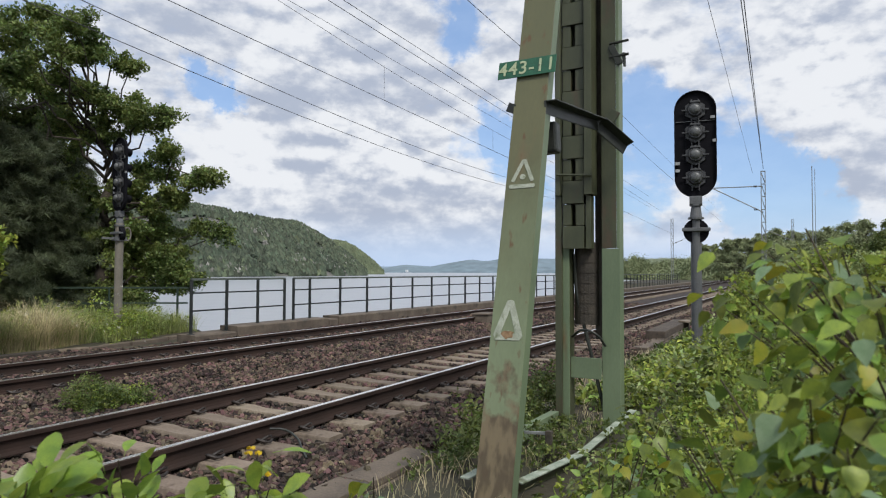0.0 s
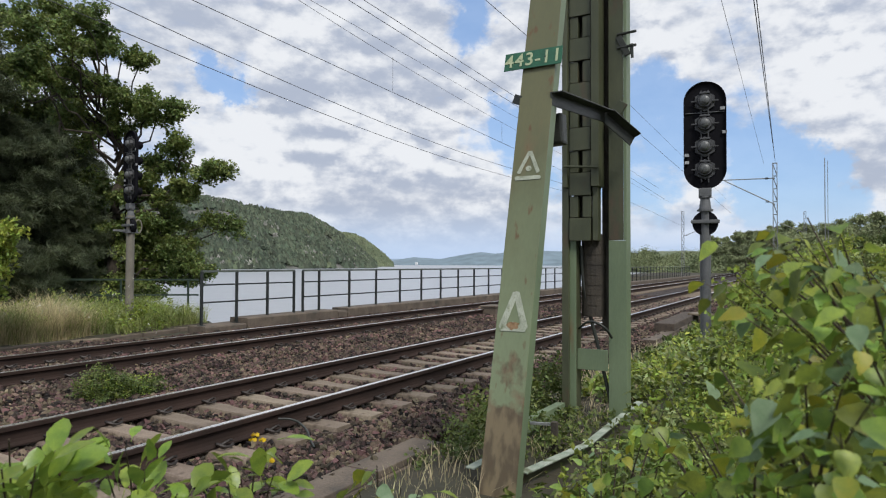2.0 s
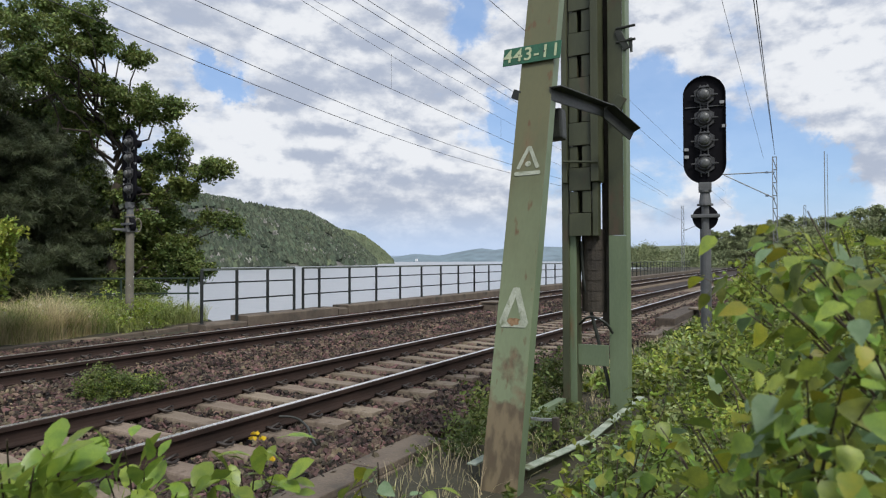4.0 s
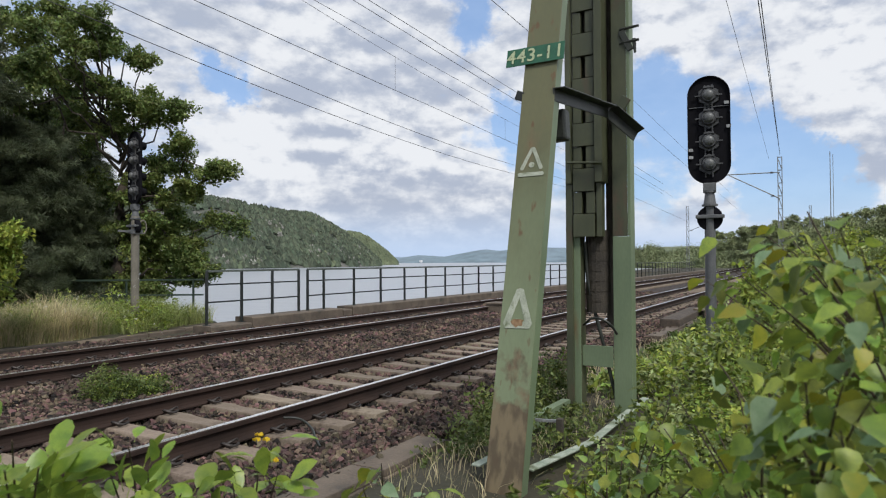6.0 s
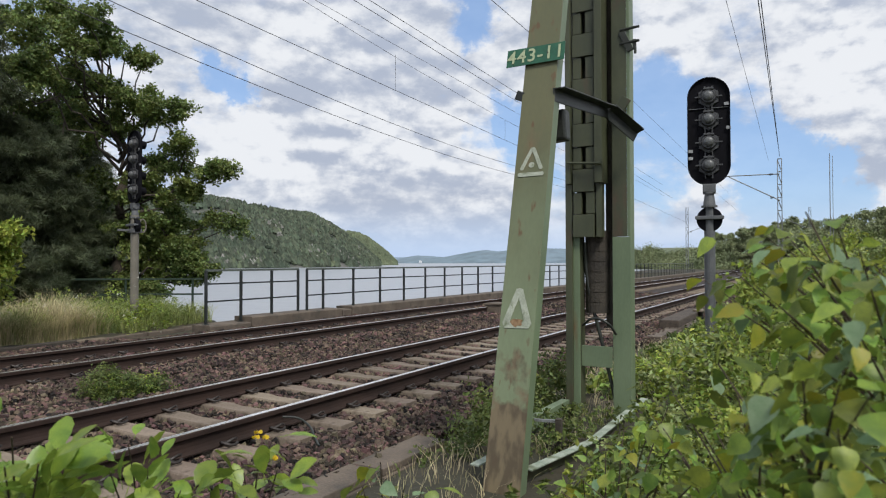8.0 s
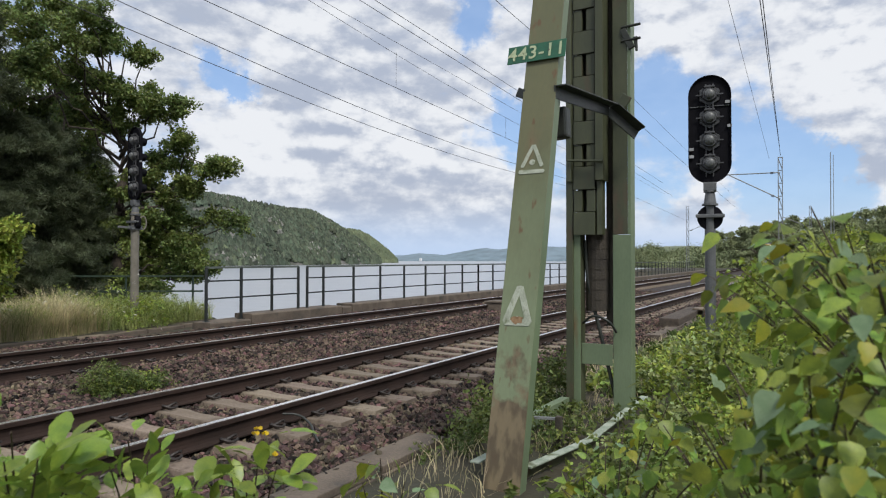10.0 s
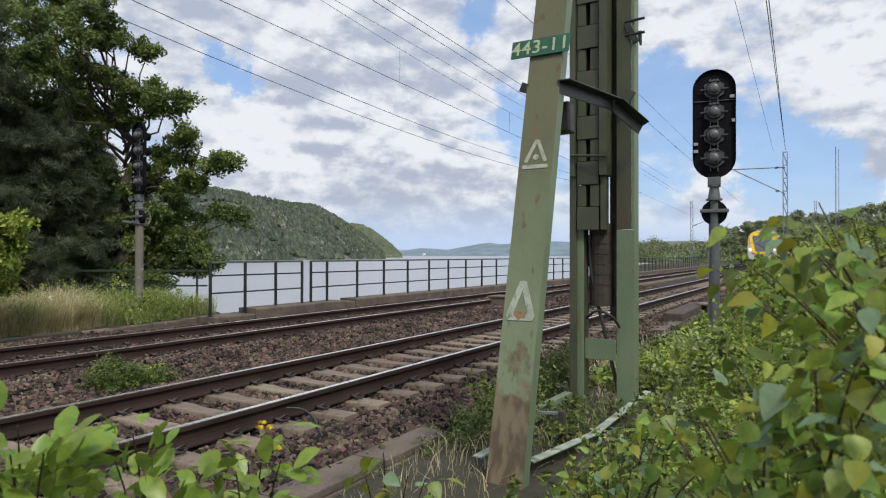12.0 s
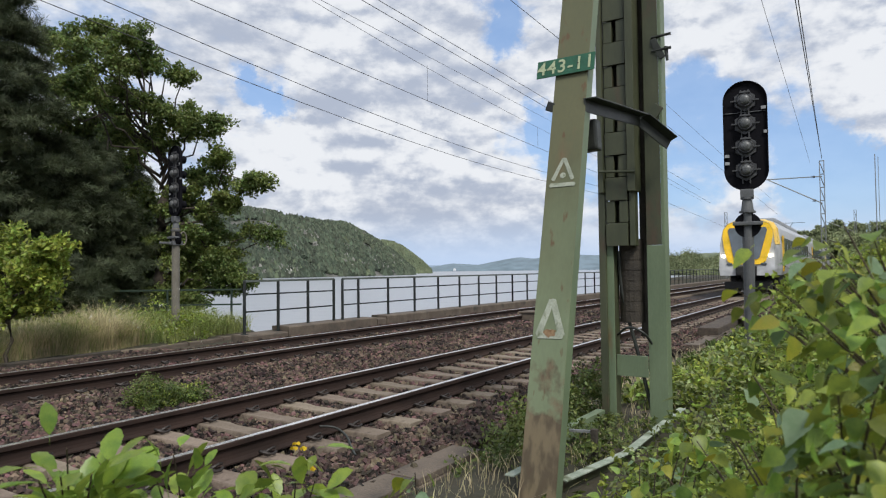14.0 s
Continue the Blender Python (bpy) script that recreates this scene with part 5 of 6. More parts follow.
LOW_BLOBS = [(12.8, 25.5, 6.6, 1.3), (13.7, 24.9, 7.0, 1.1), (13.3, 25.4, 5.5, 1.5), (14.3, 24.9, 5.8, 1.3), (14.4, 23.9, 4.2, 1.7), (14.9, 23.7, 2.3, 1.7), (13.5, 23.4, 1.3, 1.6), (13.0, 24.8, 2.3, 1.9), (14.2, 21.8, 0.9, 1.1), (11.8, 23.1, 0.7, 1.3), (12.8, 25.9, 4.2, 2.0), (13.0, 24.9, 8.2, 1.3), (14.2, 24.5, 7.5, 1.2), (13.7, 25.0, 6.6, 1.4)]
# this oak's shade is put into its colour with the dark weed leaves
broadleaf("oak_tree", (13.95, 24.2, -0.6), LOW_BLOBS, "oak with low foliage behind the railing, shade painted as dark leaves", M_WEED, seed=8, per=190, leaf=0.22, trunk_r=0.22)
conifer("pine_tree", (10.2, 20.56, -0.4), 6.2, 2.3, "dark conifer standing over the grass verge", seed=2)
conifer("pine_tree", (11.87, 21.93, -0.4), 6.4, 2.4, "dark conifer with drooping boughs", seed=3)
conifer("pine_tree", (8.65, 20.15, -0.4), 10.2, 1.9, "tall dark conifer standing over the grass verge", seed=6)
conifer("pine_tree", (15.45, 25.62, -0.8), 7.0, 2.2, "dark conifer with drooping boughs", seed=7)


broadleaf("shrub", (5.93, 13.71, -0.3), [(6.2, 13.1, 1.8, 0.5), (6.1, 13.7, 1.9, 0.6), (6.1, 13.1, 1.3, 0.6), (6.2, 12.9, 1.3, 0.3), (5.9, 13.8, 1.4, 0.7), (6.2, 12.9, 1.9, 0.2), (6.1, 13.5, 0.9, 0.4), (5.9, 13.8, 0.7, 0.6)], "bright yellow-green shrub at the edge of the verge", M_HERB, leaf=0.13, per=900, seed=15, trunk_r=0.04)


def far_tree(top, height, seed, dark):
    """A tree of the wooded slope: short trunk, crown of tufted lobes, wide and uneven."""
    g = np.random.default_rng(seed)
    x, y, z = top
    base = z - height
    r = height * (0.30 if x < 100 else 0.42)
    lobes = [(x + g.normal(0, 0.55 * r), y + g.normal(0, 0.95 * r), base + height * k, r * g.uniform(0.5, 0.85)) for k in (0.22, 0.3, 0.4, 0.48, 0.58, 0.68, 0.76)] + [(x, y, z - 0.42 * r, r * 0.5)]
    size = 0.11 + 0.0016 * x
    return broadleaf("tree", (x, y, base - 0.5), lobes, "dark leafy tree on the slope beside the line" if dark else "olive-green leafy tree on the wooded slope", M_WEED if dark else M_SCRUB, leaf=size, per=int(125 * (0.45 / size)), seed=seed, trunk_r=0.16)


SLOPE_TREES = [(188.7, 22.3, 9.1, 6), (164.2, 16.3, 9.4, 7), (149.5, 12.0, 9.1, 7), (129.8, 8.0, 8.8, 7), (114.9, 4.9, 8.4, 7), (105.0, 2.5, 7.6, 6), (90.0, 0.5, 6.7, 6), (80.0, -1.0, 6.5, 6), (66.0, -1.9, 6.1, 6), (57.9, -2.7, 5.7, 6), (51.9, -3.4, 5.1, 5.5), (45.8, -4.0, 5.0, 5.5)]
SLOPE_TREES += [(144.2, 13.6, 5.8, 5), (124.5, 9.0, 5.6, 5), (107.8, 5.2, 5.3, 5), (91.9, 2.4, 5.0, 5), (80.0, 0.6, 4.6, 4.5), (68.0, -0.6, 4.2, 4.5), (60.0, -1.0, 4.0, 4), (52.0, -1.8, 3.9, 4), (45.0, -2.4, 3.6, 4), (41.7, -4.6, 4.7, 5)]
for k, (x, y, z, h) in enumerate(SLOPE_TREES):
    far_tree((x, y - 1.5, z), h, 200 + k, 40 < x < 52)


SHRUBS = [(12.5, 1.13, 1.36), (11.5, 0.72, 1.5), (12.0, 0.38, 1.57), (13.0, 0.06, 1.73), (12.0, -0.32, 1.81), (11.0, -0.64, 1.79), (10.0, -0.82, 1.74)]
for k, (x, y, z) in enumerate(SHRUBS):
    g = np.random.default_rng(300 + k)
    lobes = [(x + g.normal(0, 0.25), y + g.normal(0, 0.28), z - 0.22 - 0.24 * i, 0.26 + 0.05 * i) for i in range(6)]
    broadleaf("shrub", (x, y, -0.1), lobes, "fine-leaved green shrub on the bank", (M_HERB, M_HERBPALE)[k % 2], leaf=0.062, per=1500, seed=310 + k, trunk_r=0.02)


# ---- grass verge ----
def grass_patch(name, n, area, hgt, material, label, seed, width=0.006):
    g = np.random.default_rng(seed)
    x0, x1, y0, y1 = area
    x, y = g.uniform(x0, x1, n), g.uniform(y0, y1, n)
    z = np.array([bed(a, b) for a, b in zip(x, y)]) - 0.03
    keep = (z > -1.2) & ((y < 12) | (y > 13.85 + 0.132 * (x - 6.6)))
    x, y, z = x[keep], y[keep], z[keep]
    n = len(x)
    clump = np.array([0.78 + 0.75 * noise.noise((a * 0.8, b * 0.8, seed)) + 0.3 * noise.noise((a * 2.6, b * 2.6, seed)) for a, b in zip(x, y)])
    h = hgt * g.uniform(0.45, 1.1, n) * clump
    a = g.uniform(0, 6.283, n)
    bend = h * g.uniform(0.1, 1.15, n)
    dx, dy = np.cos(a), np.sin(a)
    w = width * g.uniform(0.7, 1.6, n)
    P = np.stack([x, y, z], 1)
    S = np.stack([-dy * w, dx * w, 0 * w], 1)
    M1 = P + np.stack([dx * bend * 0.3, dy * bend * 0.3, h * 0.6], 1)
    T = P + np.stack([dx * bend, dy * bend, h], 1)
    V = np.stack([P - S, P + S, M1 + S * 0.8, M1 - S * 0.8, T], 1).reshape(-1, 3)
    b = np.arange(n)[:, None] * 5
    F = np.concatenate([b + np.array([[0, 1, 2]]), b + np.array([[0, 2, 3]]), b + np.array([[3, 2, 4]])])
    return tagged(from_arrays(name, V, F, material), label, "grass", kind="stuff")


grass_patch("grass", 40000, (5.2, 12.6, 13.6, 18.5), 0.74, M_GRASS, "tall green grass on the verge", 21, 0.0042)
grass_patch("grass", 9000, (1.0, 5.2, 13.2, 18.5), 0.6, M_GRASS, "thin green grass under the dry stems", 25, 0.0042)
grass_patch("grass", 34000, (0.5, 9.2, 13.8, 17.0), 0.95, M_STRAW, "dry straw-coloured tall grass on the verge", 22, 0.0035)
grass_patch("grass", 34000, (0.5, 9.0, 13.0, 14.3), 0.62, M_STRAW, "short dry grass along the front of the verge", 24, 0.004)
grass_patch("grass", 2200, (3.2, 14.0, 1.7, 2.95), 0.22, M_STRAW, "thin dry grass beside the cable trough", 23, 0.003)


def herbs(name, n, area, hgt, size, label, seed, material=None, shape=6, hmap=None):
    """Low leafy undergrowth: sprays of leaves filling a height over the ground."""
    g = np.random.default_rng(seed)
    x0, x1, y0, y1 = area
    x, y = g.uniform(x0, x1, n), g.uniform(y0, y1, n)
    lump = np.array([max(0.15, 0.62 + 1.0 * noise.noise((a * 0.9, b * 0.9, seed)) + 0.7 * noise.noise((a * 2.6, b * 2.6, seed))) for a, b in zip(x, y)])
    keep = lump > 0.3 + 0.25 * g.uniform(-1, 1, n)
    x, y, lump = x[keep], y[keep], lump[keep]
    n = len(x)
    top = hgt * lump if hmap is None else hmap(x, y) * lump
    z = np.array([bed(a, b) for a, b in zip(x, y)]) + top * g.uniform(0, 1, n) ** 0.7
    vs, fs = spray(shape, g)
    v, f = scatter(vs, fs, np.stack([x, y, z], 1), size * g.uniform(0.6, 1.3, n), g, 0.45)
    return tagged(from_arrays(name, v, f, material or M_HERB), label, "undergrowth", kind="stuff")


def patch(x, y, hgt):
    """Taller toward the field, low at the track side."""
    return hgt * np.clip((2.5 - y) / 1.6, 0.12, 1.0)


M_HERBS = (M_HERB, M_WEED, M_HERBPALE)
for k, (n, sz) in enumerate(((3400, 0.11), (3600, 0.125), (1800, 0.09))):
    herbs("undergrowth", n, (7.0, 17.0, -1.6, 2.35), 0.7, sz, ("dense yellow-green undergrowth beside the mast", "dark green weeds among the undergrowth", "pale leafy weeds beside the mast")[k], 31 + 10 * k, M_HERBS[k], hmap=lambda x, y: patch(x, y, 0.75))
    herbs("undergrowth", n // 3, (17.0, 45.0, -4.0, 2.2), 0.9, sz * 2.2, ("dense yellow-green undergrowth along the line", "dark green weeds along the line", "pale leafy weeds along the line")[k], 32 + 10 * k, M_HERBS[k], hmap=lambda x, y: patch(x, y, 1.1))
    herbs("undergrowth", n // 2, (2.7, 6.9, -0.6, 1.3), 0.40, sz * 0.62, ("brambles and young shoots round the mast base", "dark weeds round the mast base", "pale shoots round the mast base")[k], 33 + 10 * k, M_HERBS[k])
herbs("undergrowth", 420, (4.9, 7.4, 2.25, 2.85), 0.62, 0.065, "nettles and brambles growing round the mast", 34, M_WEED)
herbs("undergrowth", 1000, (4.4, 7.0, 2.3, 2.95), 0.5, 0.06, "dark nettles growing round the mast", 64, M_WEED)
herbs("undergrowth", 420, (4.3, 6.1, 1.62, 2.2), 0.26, 0.05, "dark low weeds between the mast legs", 65, M_WEED)
BU = ((4.53, 7.5, -0.25), (5.43, 7.42, -0.25))
herbs("undergrowth", 1300, (BU[0][0], BU[1][0], 7.05, 7.7), 0.36, 0.045, "low green bush growing between the two tracks", 35, M_WEED)
herbs("undergrowth", 550, (BU[0][0] + 0.1, BU[1][0] + 0.15, 7.05, 7.65), 0.38, 0.04, "yellow-green shoots in the bush between the tracks", 66, M_HERB)
herbs("undergrowth", 9000, (11.0, 40.0, -9.0, -0.3), 1.25, 0.11, "tall scrub on the slope", 36, M_WEED)
herbs("undergrowth", 4200, (9.0, 30.0, -5.0, 0.4), 0.85, 0.10, "fresh green scrub on the slope", 46, M_HERB)
herbs("undergrowth", 3000, (2.7, 6.9, -4.5, -0.6), 0.5, 0.07, "green undergrowth on the slope above the line", 41)
herbs("undergrowth", 5000, (-9.0, 2.6, -5.0, -1.0), 0.45, 0.09, "green undergrowth on the slope above the line", 42)
herbs("undergrowth", 1500, (2.0, 11.5, 14.5, 18.0), 0.85, 0.09, "leafy weeds among the verge grass", 37)
herbs("undergrowth", 500, (8.5, 12.2, 14.5, 15.8), 0.75, 0.09, "leafy weeds among the verge grass", 38)
herbs("undergrowth", 700, (3.0, 11.5, 14.4, 16.0), 0.8, 0.06, "pale weeds among the verge grass", 40, M_HERBPALE)
herbs("undergrowth", 900, (6.4, 11.0, 14.1, 15.2), 0.72, 0.075, "leafy green weeds at the front of the verge", 47, M_HERB)
herbs("undergrowth", 420, (1.0, 10.5, 13.9, 15.8), 1.1, 0.036, "small white wild flowers in the tall grass", 39, M_WHITEFLOWER, 4)


# ---- foreground shoots ----
def leaf_mesh(name, material, length=1.0, width=0.62, seed=0, serr=0.03, peak=0.58):
    """One broad leaf with a fold along the rib, arched and toothed; stalk at the origin."""
    g = np.random.default_rng(seed)
    bm = bmesh.new()
    n = 9
    rib, lft, rgt = [], [], []
    for i in range(n):
        t = i / (n - 1)
        w = width / 2 * (math.sin(math.pi * t ** peak) ** (0.9 if peak < 0.8 else 0.7)) if 0 < t < 1 else 0.0
        w *= 1 + (serr * (1 if i % 2 else -1))
        x, z = t * length, -0.18 * t * t * length + 0.02
        rib.append(bm.verts.new((x, 0, z)))
        lft.append(bm.verts.new((x + 0.02, w + 0.001, z + 0.22 * w + g.normal(0, 0.008))))
        rgt.append(bm.verts.new((x + 0.02, -w - 0.001, z + 0.22 * w + g.normal(0, 0.008))))
    for i in range(n - 1):
        bm.faces.new((rib[i], rib[i + 1], lft[i + 1], lft[i]))
        bm.faces.new((rib[i], rgt[i], rgt[i + 1], rib[i + 1]))
    tube(bm, (-0.28, 0, -0.02), (0.0, 0, 0.02), 0.012, seg=4)
    return mesh_of(bm, name, material, True)


LEAVES = [leaf_mesh("leaf", m, 1.0, w, i) for i, (m, w) in enumerate(((M_LEAF, 0.72), (M_LEAF, 0.62), (M_LEAF, 0.78), (M_LEAFY, 0.70), (M_LEAFB, 0.72)))]
ALDER = [leaf_mesh("leaf", M_ALDER, 1.0, w, 10 + i, 0.05, 1.15) for i, w in enumerate((0.58, 0.66, 0.52))]


def shoot(name, at, stems, leaves, kinds, size, label, seed, weights=None, category="shrub", twig=0.006, lo=0.35, droop=25, leader=False):
    """A leafy shrub: bending stems from the base, twigs, and separate leaves along them."""
    g = np.random.default_rng(seed)
    root = tagged(thing(name, at), label, category)
    A = Vector(at)
    paths = []
    for tip in stems:
        c = Vector(tip) - A
        mid = Vector((c.x * 0.35, c.y * 0.35, c.z * 0.6)) + Vector(g.normal(0, 0.03, 3))
        foot, girth = Vector((0, 0, 0)), twig
        if leader and paths:
            # a side twig that leaves the leading stem well below its own tip
            foot = min(paths[0], key=lambda q: abs(q.z - (c.z - 0.22 - 0.35 * math.hypot(c.x - q.x, c.y - q.y))))
            mid, girth = foot.lerp(c, 0.55) + Vector((0, 0, 0.03)), twig * 0.6
        pts = [foot.lerp(mid, t).lerp(mid.lerp(c, t), t) for t in np.linspace(0, 1, 9)]
        bm = bmesh.new()
        sweep(bm, pts, [girth * (1.3 - i / 8) for i in range(9)], 6)
        part("stem", bm, M_TWIG, root)
        paths.append(pts)
    w = np.array(weights or [1] * len(kinds), dtype=float)
    w /= w.sum()
    for i in range(leaves):
        pts = paths[i % len(paths)]
        t = (lo + (1 - lo) * g.uniform(0, 1.0)) * 8
        k = min(int(t), 7)
        p = pts[k].lerp(pts[k + 1], t - k)
        a = g.uniform(0, 360)
        o = Vector((math.cos(radians(a)), math.sin(radians(a)), g.normal(0.1, 0.35))) * g.uniform(0.02, 0.10)
        lf = new("leaf", kinds[g.choice(len(kinds), p=w)])
        lf.parent = root
        s = size * g.uniform(0.6, 1.25)
        lf.matrix_local = Matrix.Translation(p + o) @ pose(0, 0, 0, g.normal(0, 32), g.normal(droop, 30), a) @ Matrix.Diagonal((s, s, s, 1))
    return root


BW = (5, 4, 4, 2, 2)
SAPLINGS = [
    shoot("birch_sapling", (1.78, -0.42, -0.15), [(1.9, 0.02, 1.51), (1.7, 0.06, 1.42), (1.6, -0.04, 1.46), (1.4, -0.07, 1.41), (1.5, 0.0, 1.37), (1.5, 0.11, 1.34), (1.59, 0.17, 1.29), (1.35, 0.04, 1.29), (1.3, -0.05, 1.29), (1.3, -0.08, 1.35), (1.73, 0.24, 1.34), (1.99, 0.17, 1.41), (1.9, 0.11, 1.45), (1.89, 0.19, 1.36), (2.0, 0.08, 1.47), (1.6, 0.02, 1.43)],
          235, LEAVES, 0.062, "leafy green birch sapling with some yellowing leaves", 51, BW, lo=0.3, twig=0.006, leader=True),
    shoot("birch_sapling", (1.45, -0.40, -0.15), [(1.57, 0.19, 1.16), (1.38, 0.1, 1.18), (1.29, 0.02, 1.2), (1.24, -0.04, 1.21), (1.46, 0.13, 1.07), (1.32, 0.04, 1.09), (1.22, -0.03, 1.12), (1.18, -0.07, 1.18)],
          150, LEAVES, 0.058, "low leafy birch sapling with some yellowing leaves", 52, BW, lo=0.25, twig=0.006, leader=True),
    shoot("birch_sapling", (1.75, -0.15, -0.15), [(1.73, 0.26, 0.97), (1.53, 0.17, 0.94), (1.34, 0.06, 0.99), (1.2, -0.01, 1.04), (1.16, -0.06, 1.08), (1.93, 0.36, 1.01), (1.55, 0.11, 1.01)],
          130, LEAVES, 0.058, "low leafy birch sapling with some yellowing leaves", 60, BW, lo=0.2, twig=0.006, leader=True),
]
shoot("bramble_bush", (2.75, 0.75, -0.2), [(2.35, 0.76, 0.58), (2.68, 0.77, 0.6), (2.22, 0.56, 0.66), (2.64, 0.6, 0.68), (2.25, 0.46, 0.7), (2.39, 0.43, 0.78), (2.4, 0.86, 0.51), (1.98, 0.31, 0.76), (3.01, 0.78, 0.62), (2.88, 0.56, 0.77)], 220, LEAVES, 0.062,
      "low bramble bush with green and yellowing leaves at the mast foot", 63, (5, 4, 4, 3, 2), lo=0.4)
shoot("bramble_bush", (2.35, 0.05, -0.2), [(2.38, 0.48, 0.8), (2.32, 0.32, 0.87), (2.33, 0.58, 0.68), (2.35, 0.76, 0.58), (2.17, 0.37, 0.73), (2.35, 0.24, 0.96), (2.67, 0.58, 0.77), (2.31, 0.83, 0.54), (1.92, 0.21, 0.87), (1.79, 0.25, 0.8)], 300, LEAVES, 0.065,
      "sprawling leafy bramble bush with yellow-green leaves", 53, (5, 4, 4, 4, 1))


def leaf_mass(parent, blobs, per, size, seed, material):
    """The small inner leaves of a shrub, too many to tell apart."""
    g = np.random.default_rng(seed)
    ps = []
    for x, y, z, r in blobs:
        n = int(per * r * r)
        d = g.normal(size=(n, 3))
        d /= np.linalg.norm(d, axis=1)[:, None]
        ps.append(np.array((x, y, z)) - np.array(parent.location) + d * (r * g.uniform(0.2, 1.0, n) ** 0.5)[:, None])
    ps = np.concatenate(ps)
    vs, fs = spray(4, g)
    v, f = scatter(vs, fs, ps, size * g.uniform(0.6, 1.3, len(ps)), g, 0.6)
    return tagged(from_arrays("inner_leaves", v, f, material, parent), "", kind="stuff")


bush = shoot("birch_bush", (2.6, -0.75, -0.1), [(2.6, 0.1, 1.41), (2.5, -0.04, 1.45), (2.58, 0.22, 1.19), (2.4, -0.15, 1.37), (2.38, 0.06, 1.1), (2.18, -0.08, 1.1), (2.46, 0.18, 0.97)], 120, LEAVES, 0.062, "thick leafy birch bush beside the line", 58, BW, lo=0.4)
leaf_mass(bush, [(2.9, 0.2, 1.2, 0.2), (2.9, 0.1, 1.3, 0.2), (2.8, -0.1, 1.3, 0.2), (2.7, -0.0, 1.1, 0.3), (2.7, 0.1, 1.0, 0.2), (2.6, -0.2, 1.1, 0.2), (2.9, 0.3, 1.0, 0.2)], 1500, 0.034, 59, M_HERB)
shoot("alder_shoot", (1.35, 2.53, -0.35), [(0.84, 1.66, 0.97), (0.92, 1.61, 0.93), (0.78, 1.57, 0.93), (0.81, 1.49, 0.94), (0.98, 1.62, 0.91), (0.74, 1.59, 0.93)], 95, ALDER, 0.09, "young alder shoot with broad fresh green leaves", 54, lo=0.66, droop=-30)
shoot("alder_shoot", (1.62, 2.36, -0.35), [(1.1, 1.6, 0.9), (1.13, 1.56, 0.83), (1.03, 1.57, 0.85), (1.18, 1.49, 0.77)], 40, ALDER, 0.085, "young alder shoot with broad fresh green leaves", 55, lo=0.8, droop=-30)
fl = shoot("flowering_weed", (1.99, 2.07, -0.35), [(1.49, 1.51, 0.8), (1.44, 1.53, 0.74), (1.51, 1.46, 0.74), (1.41, 1.55, 0.72)], 70, ALDER, 0.085, "yellow-flowered weed with green leaves beside the track", 56, category="weed", lo=0.62, droop=-20)
shoot("alder_shoot", (2.55, 1.78, -0.3), [(2.03, 1.44, 0.63), (2.06, 1.35, 0.55), (1.97, 1.48, 0.55), (2.09, 1.29, 0.54)], 26, LEAVES, 0.08, "small shoot with green and yellow leaves", 57, (3, 3, 2, 2, 2), lo=0.75)
bm = bmesh.new()
for k, c in enumerate(((1.47, 1.50, 0.86), (1.46, 1.50, 0.85), (1.48, 1.48, 0.85), (1.49, 1.45, 0.79))):
    c = Vector(c) - fl.location
    for j in range(5):
        a = j * 1.257 + k
        prism(bm, [(0, -0.003), (0.011, -0.005), (0.014, 0), (0.011, 0.005), (0, 0.003)], 0.001, Matrix.Translation(c) @ pose(0, 0, 0, 60, 20 * k, math.degrees(a)))
part("blossom", bm, M_FLOWER, fl, "small yellow blossoms")


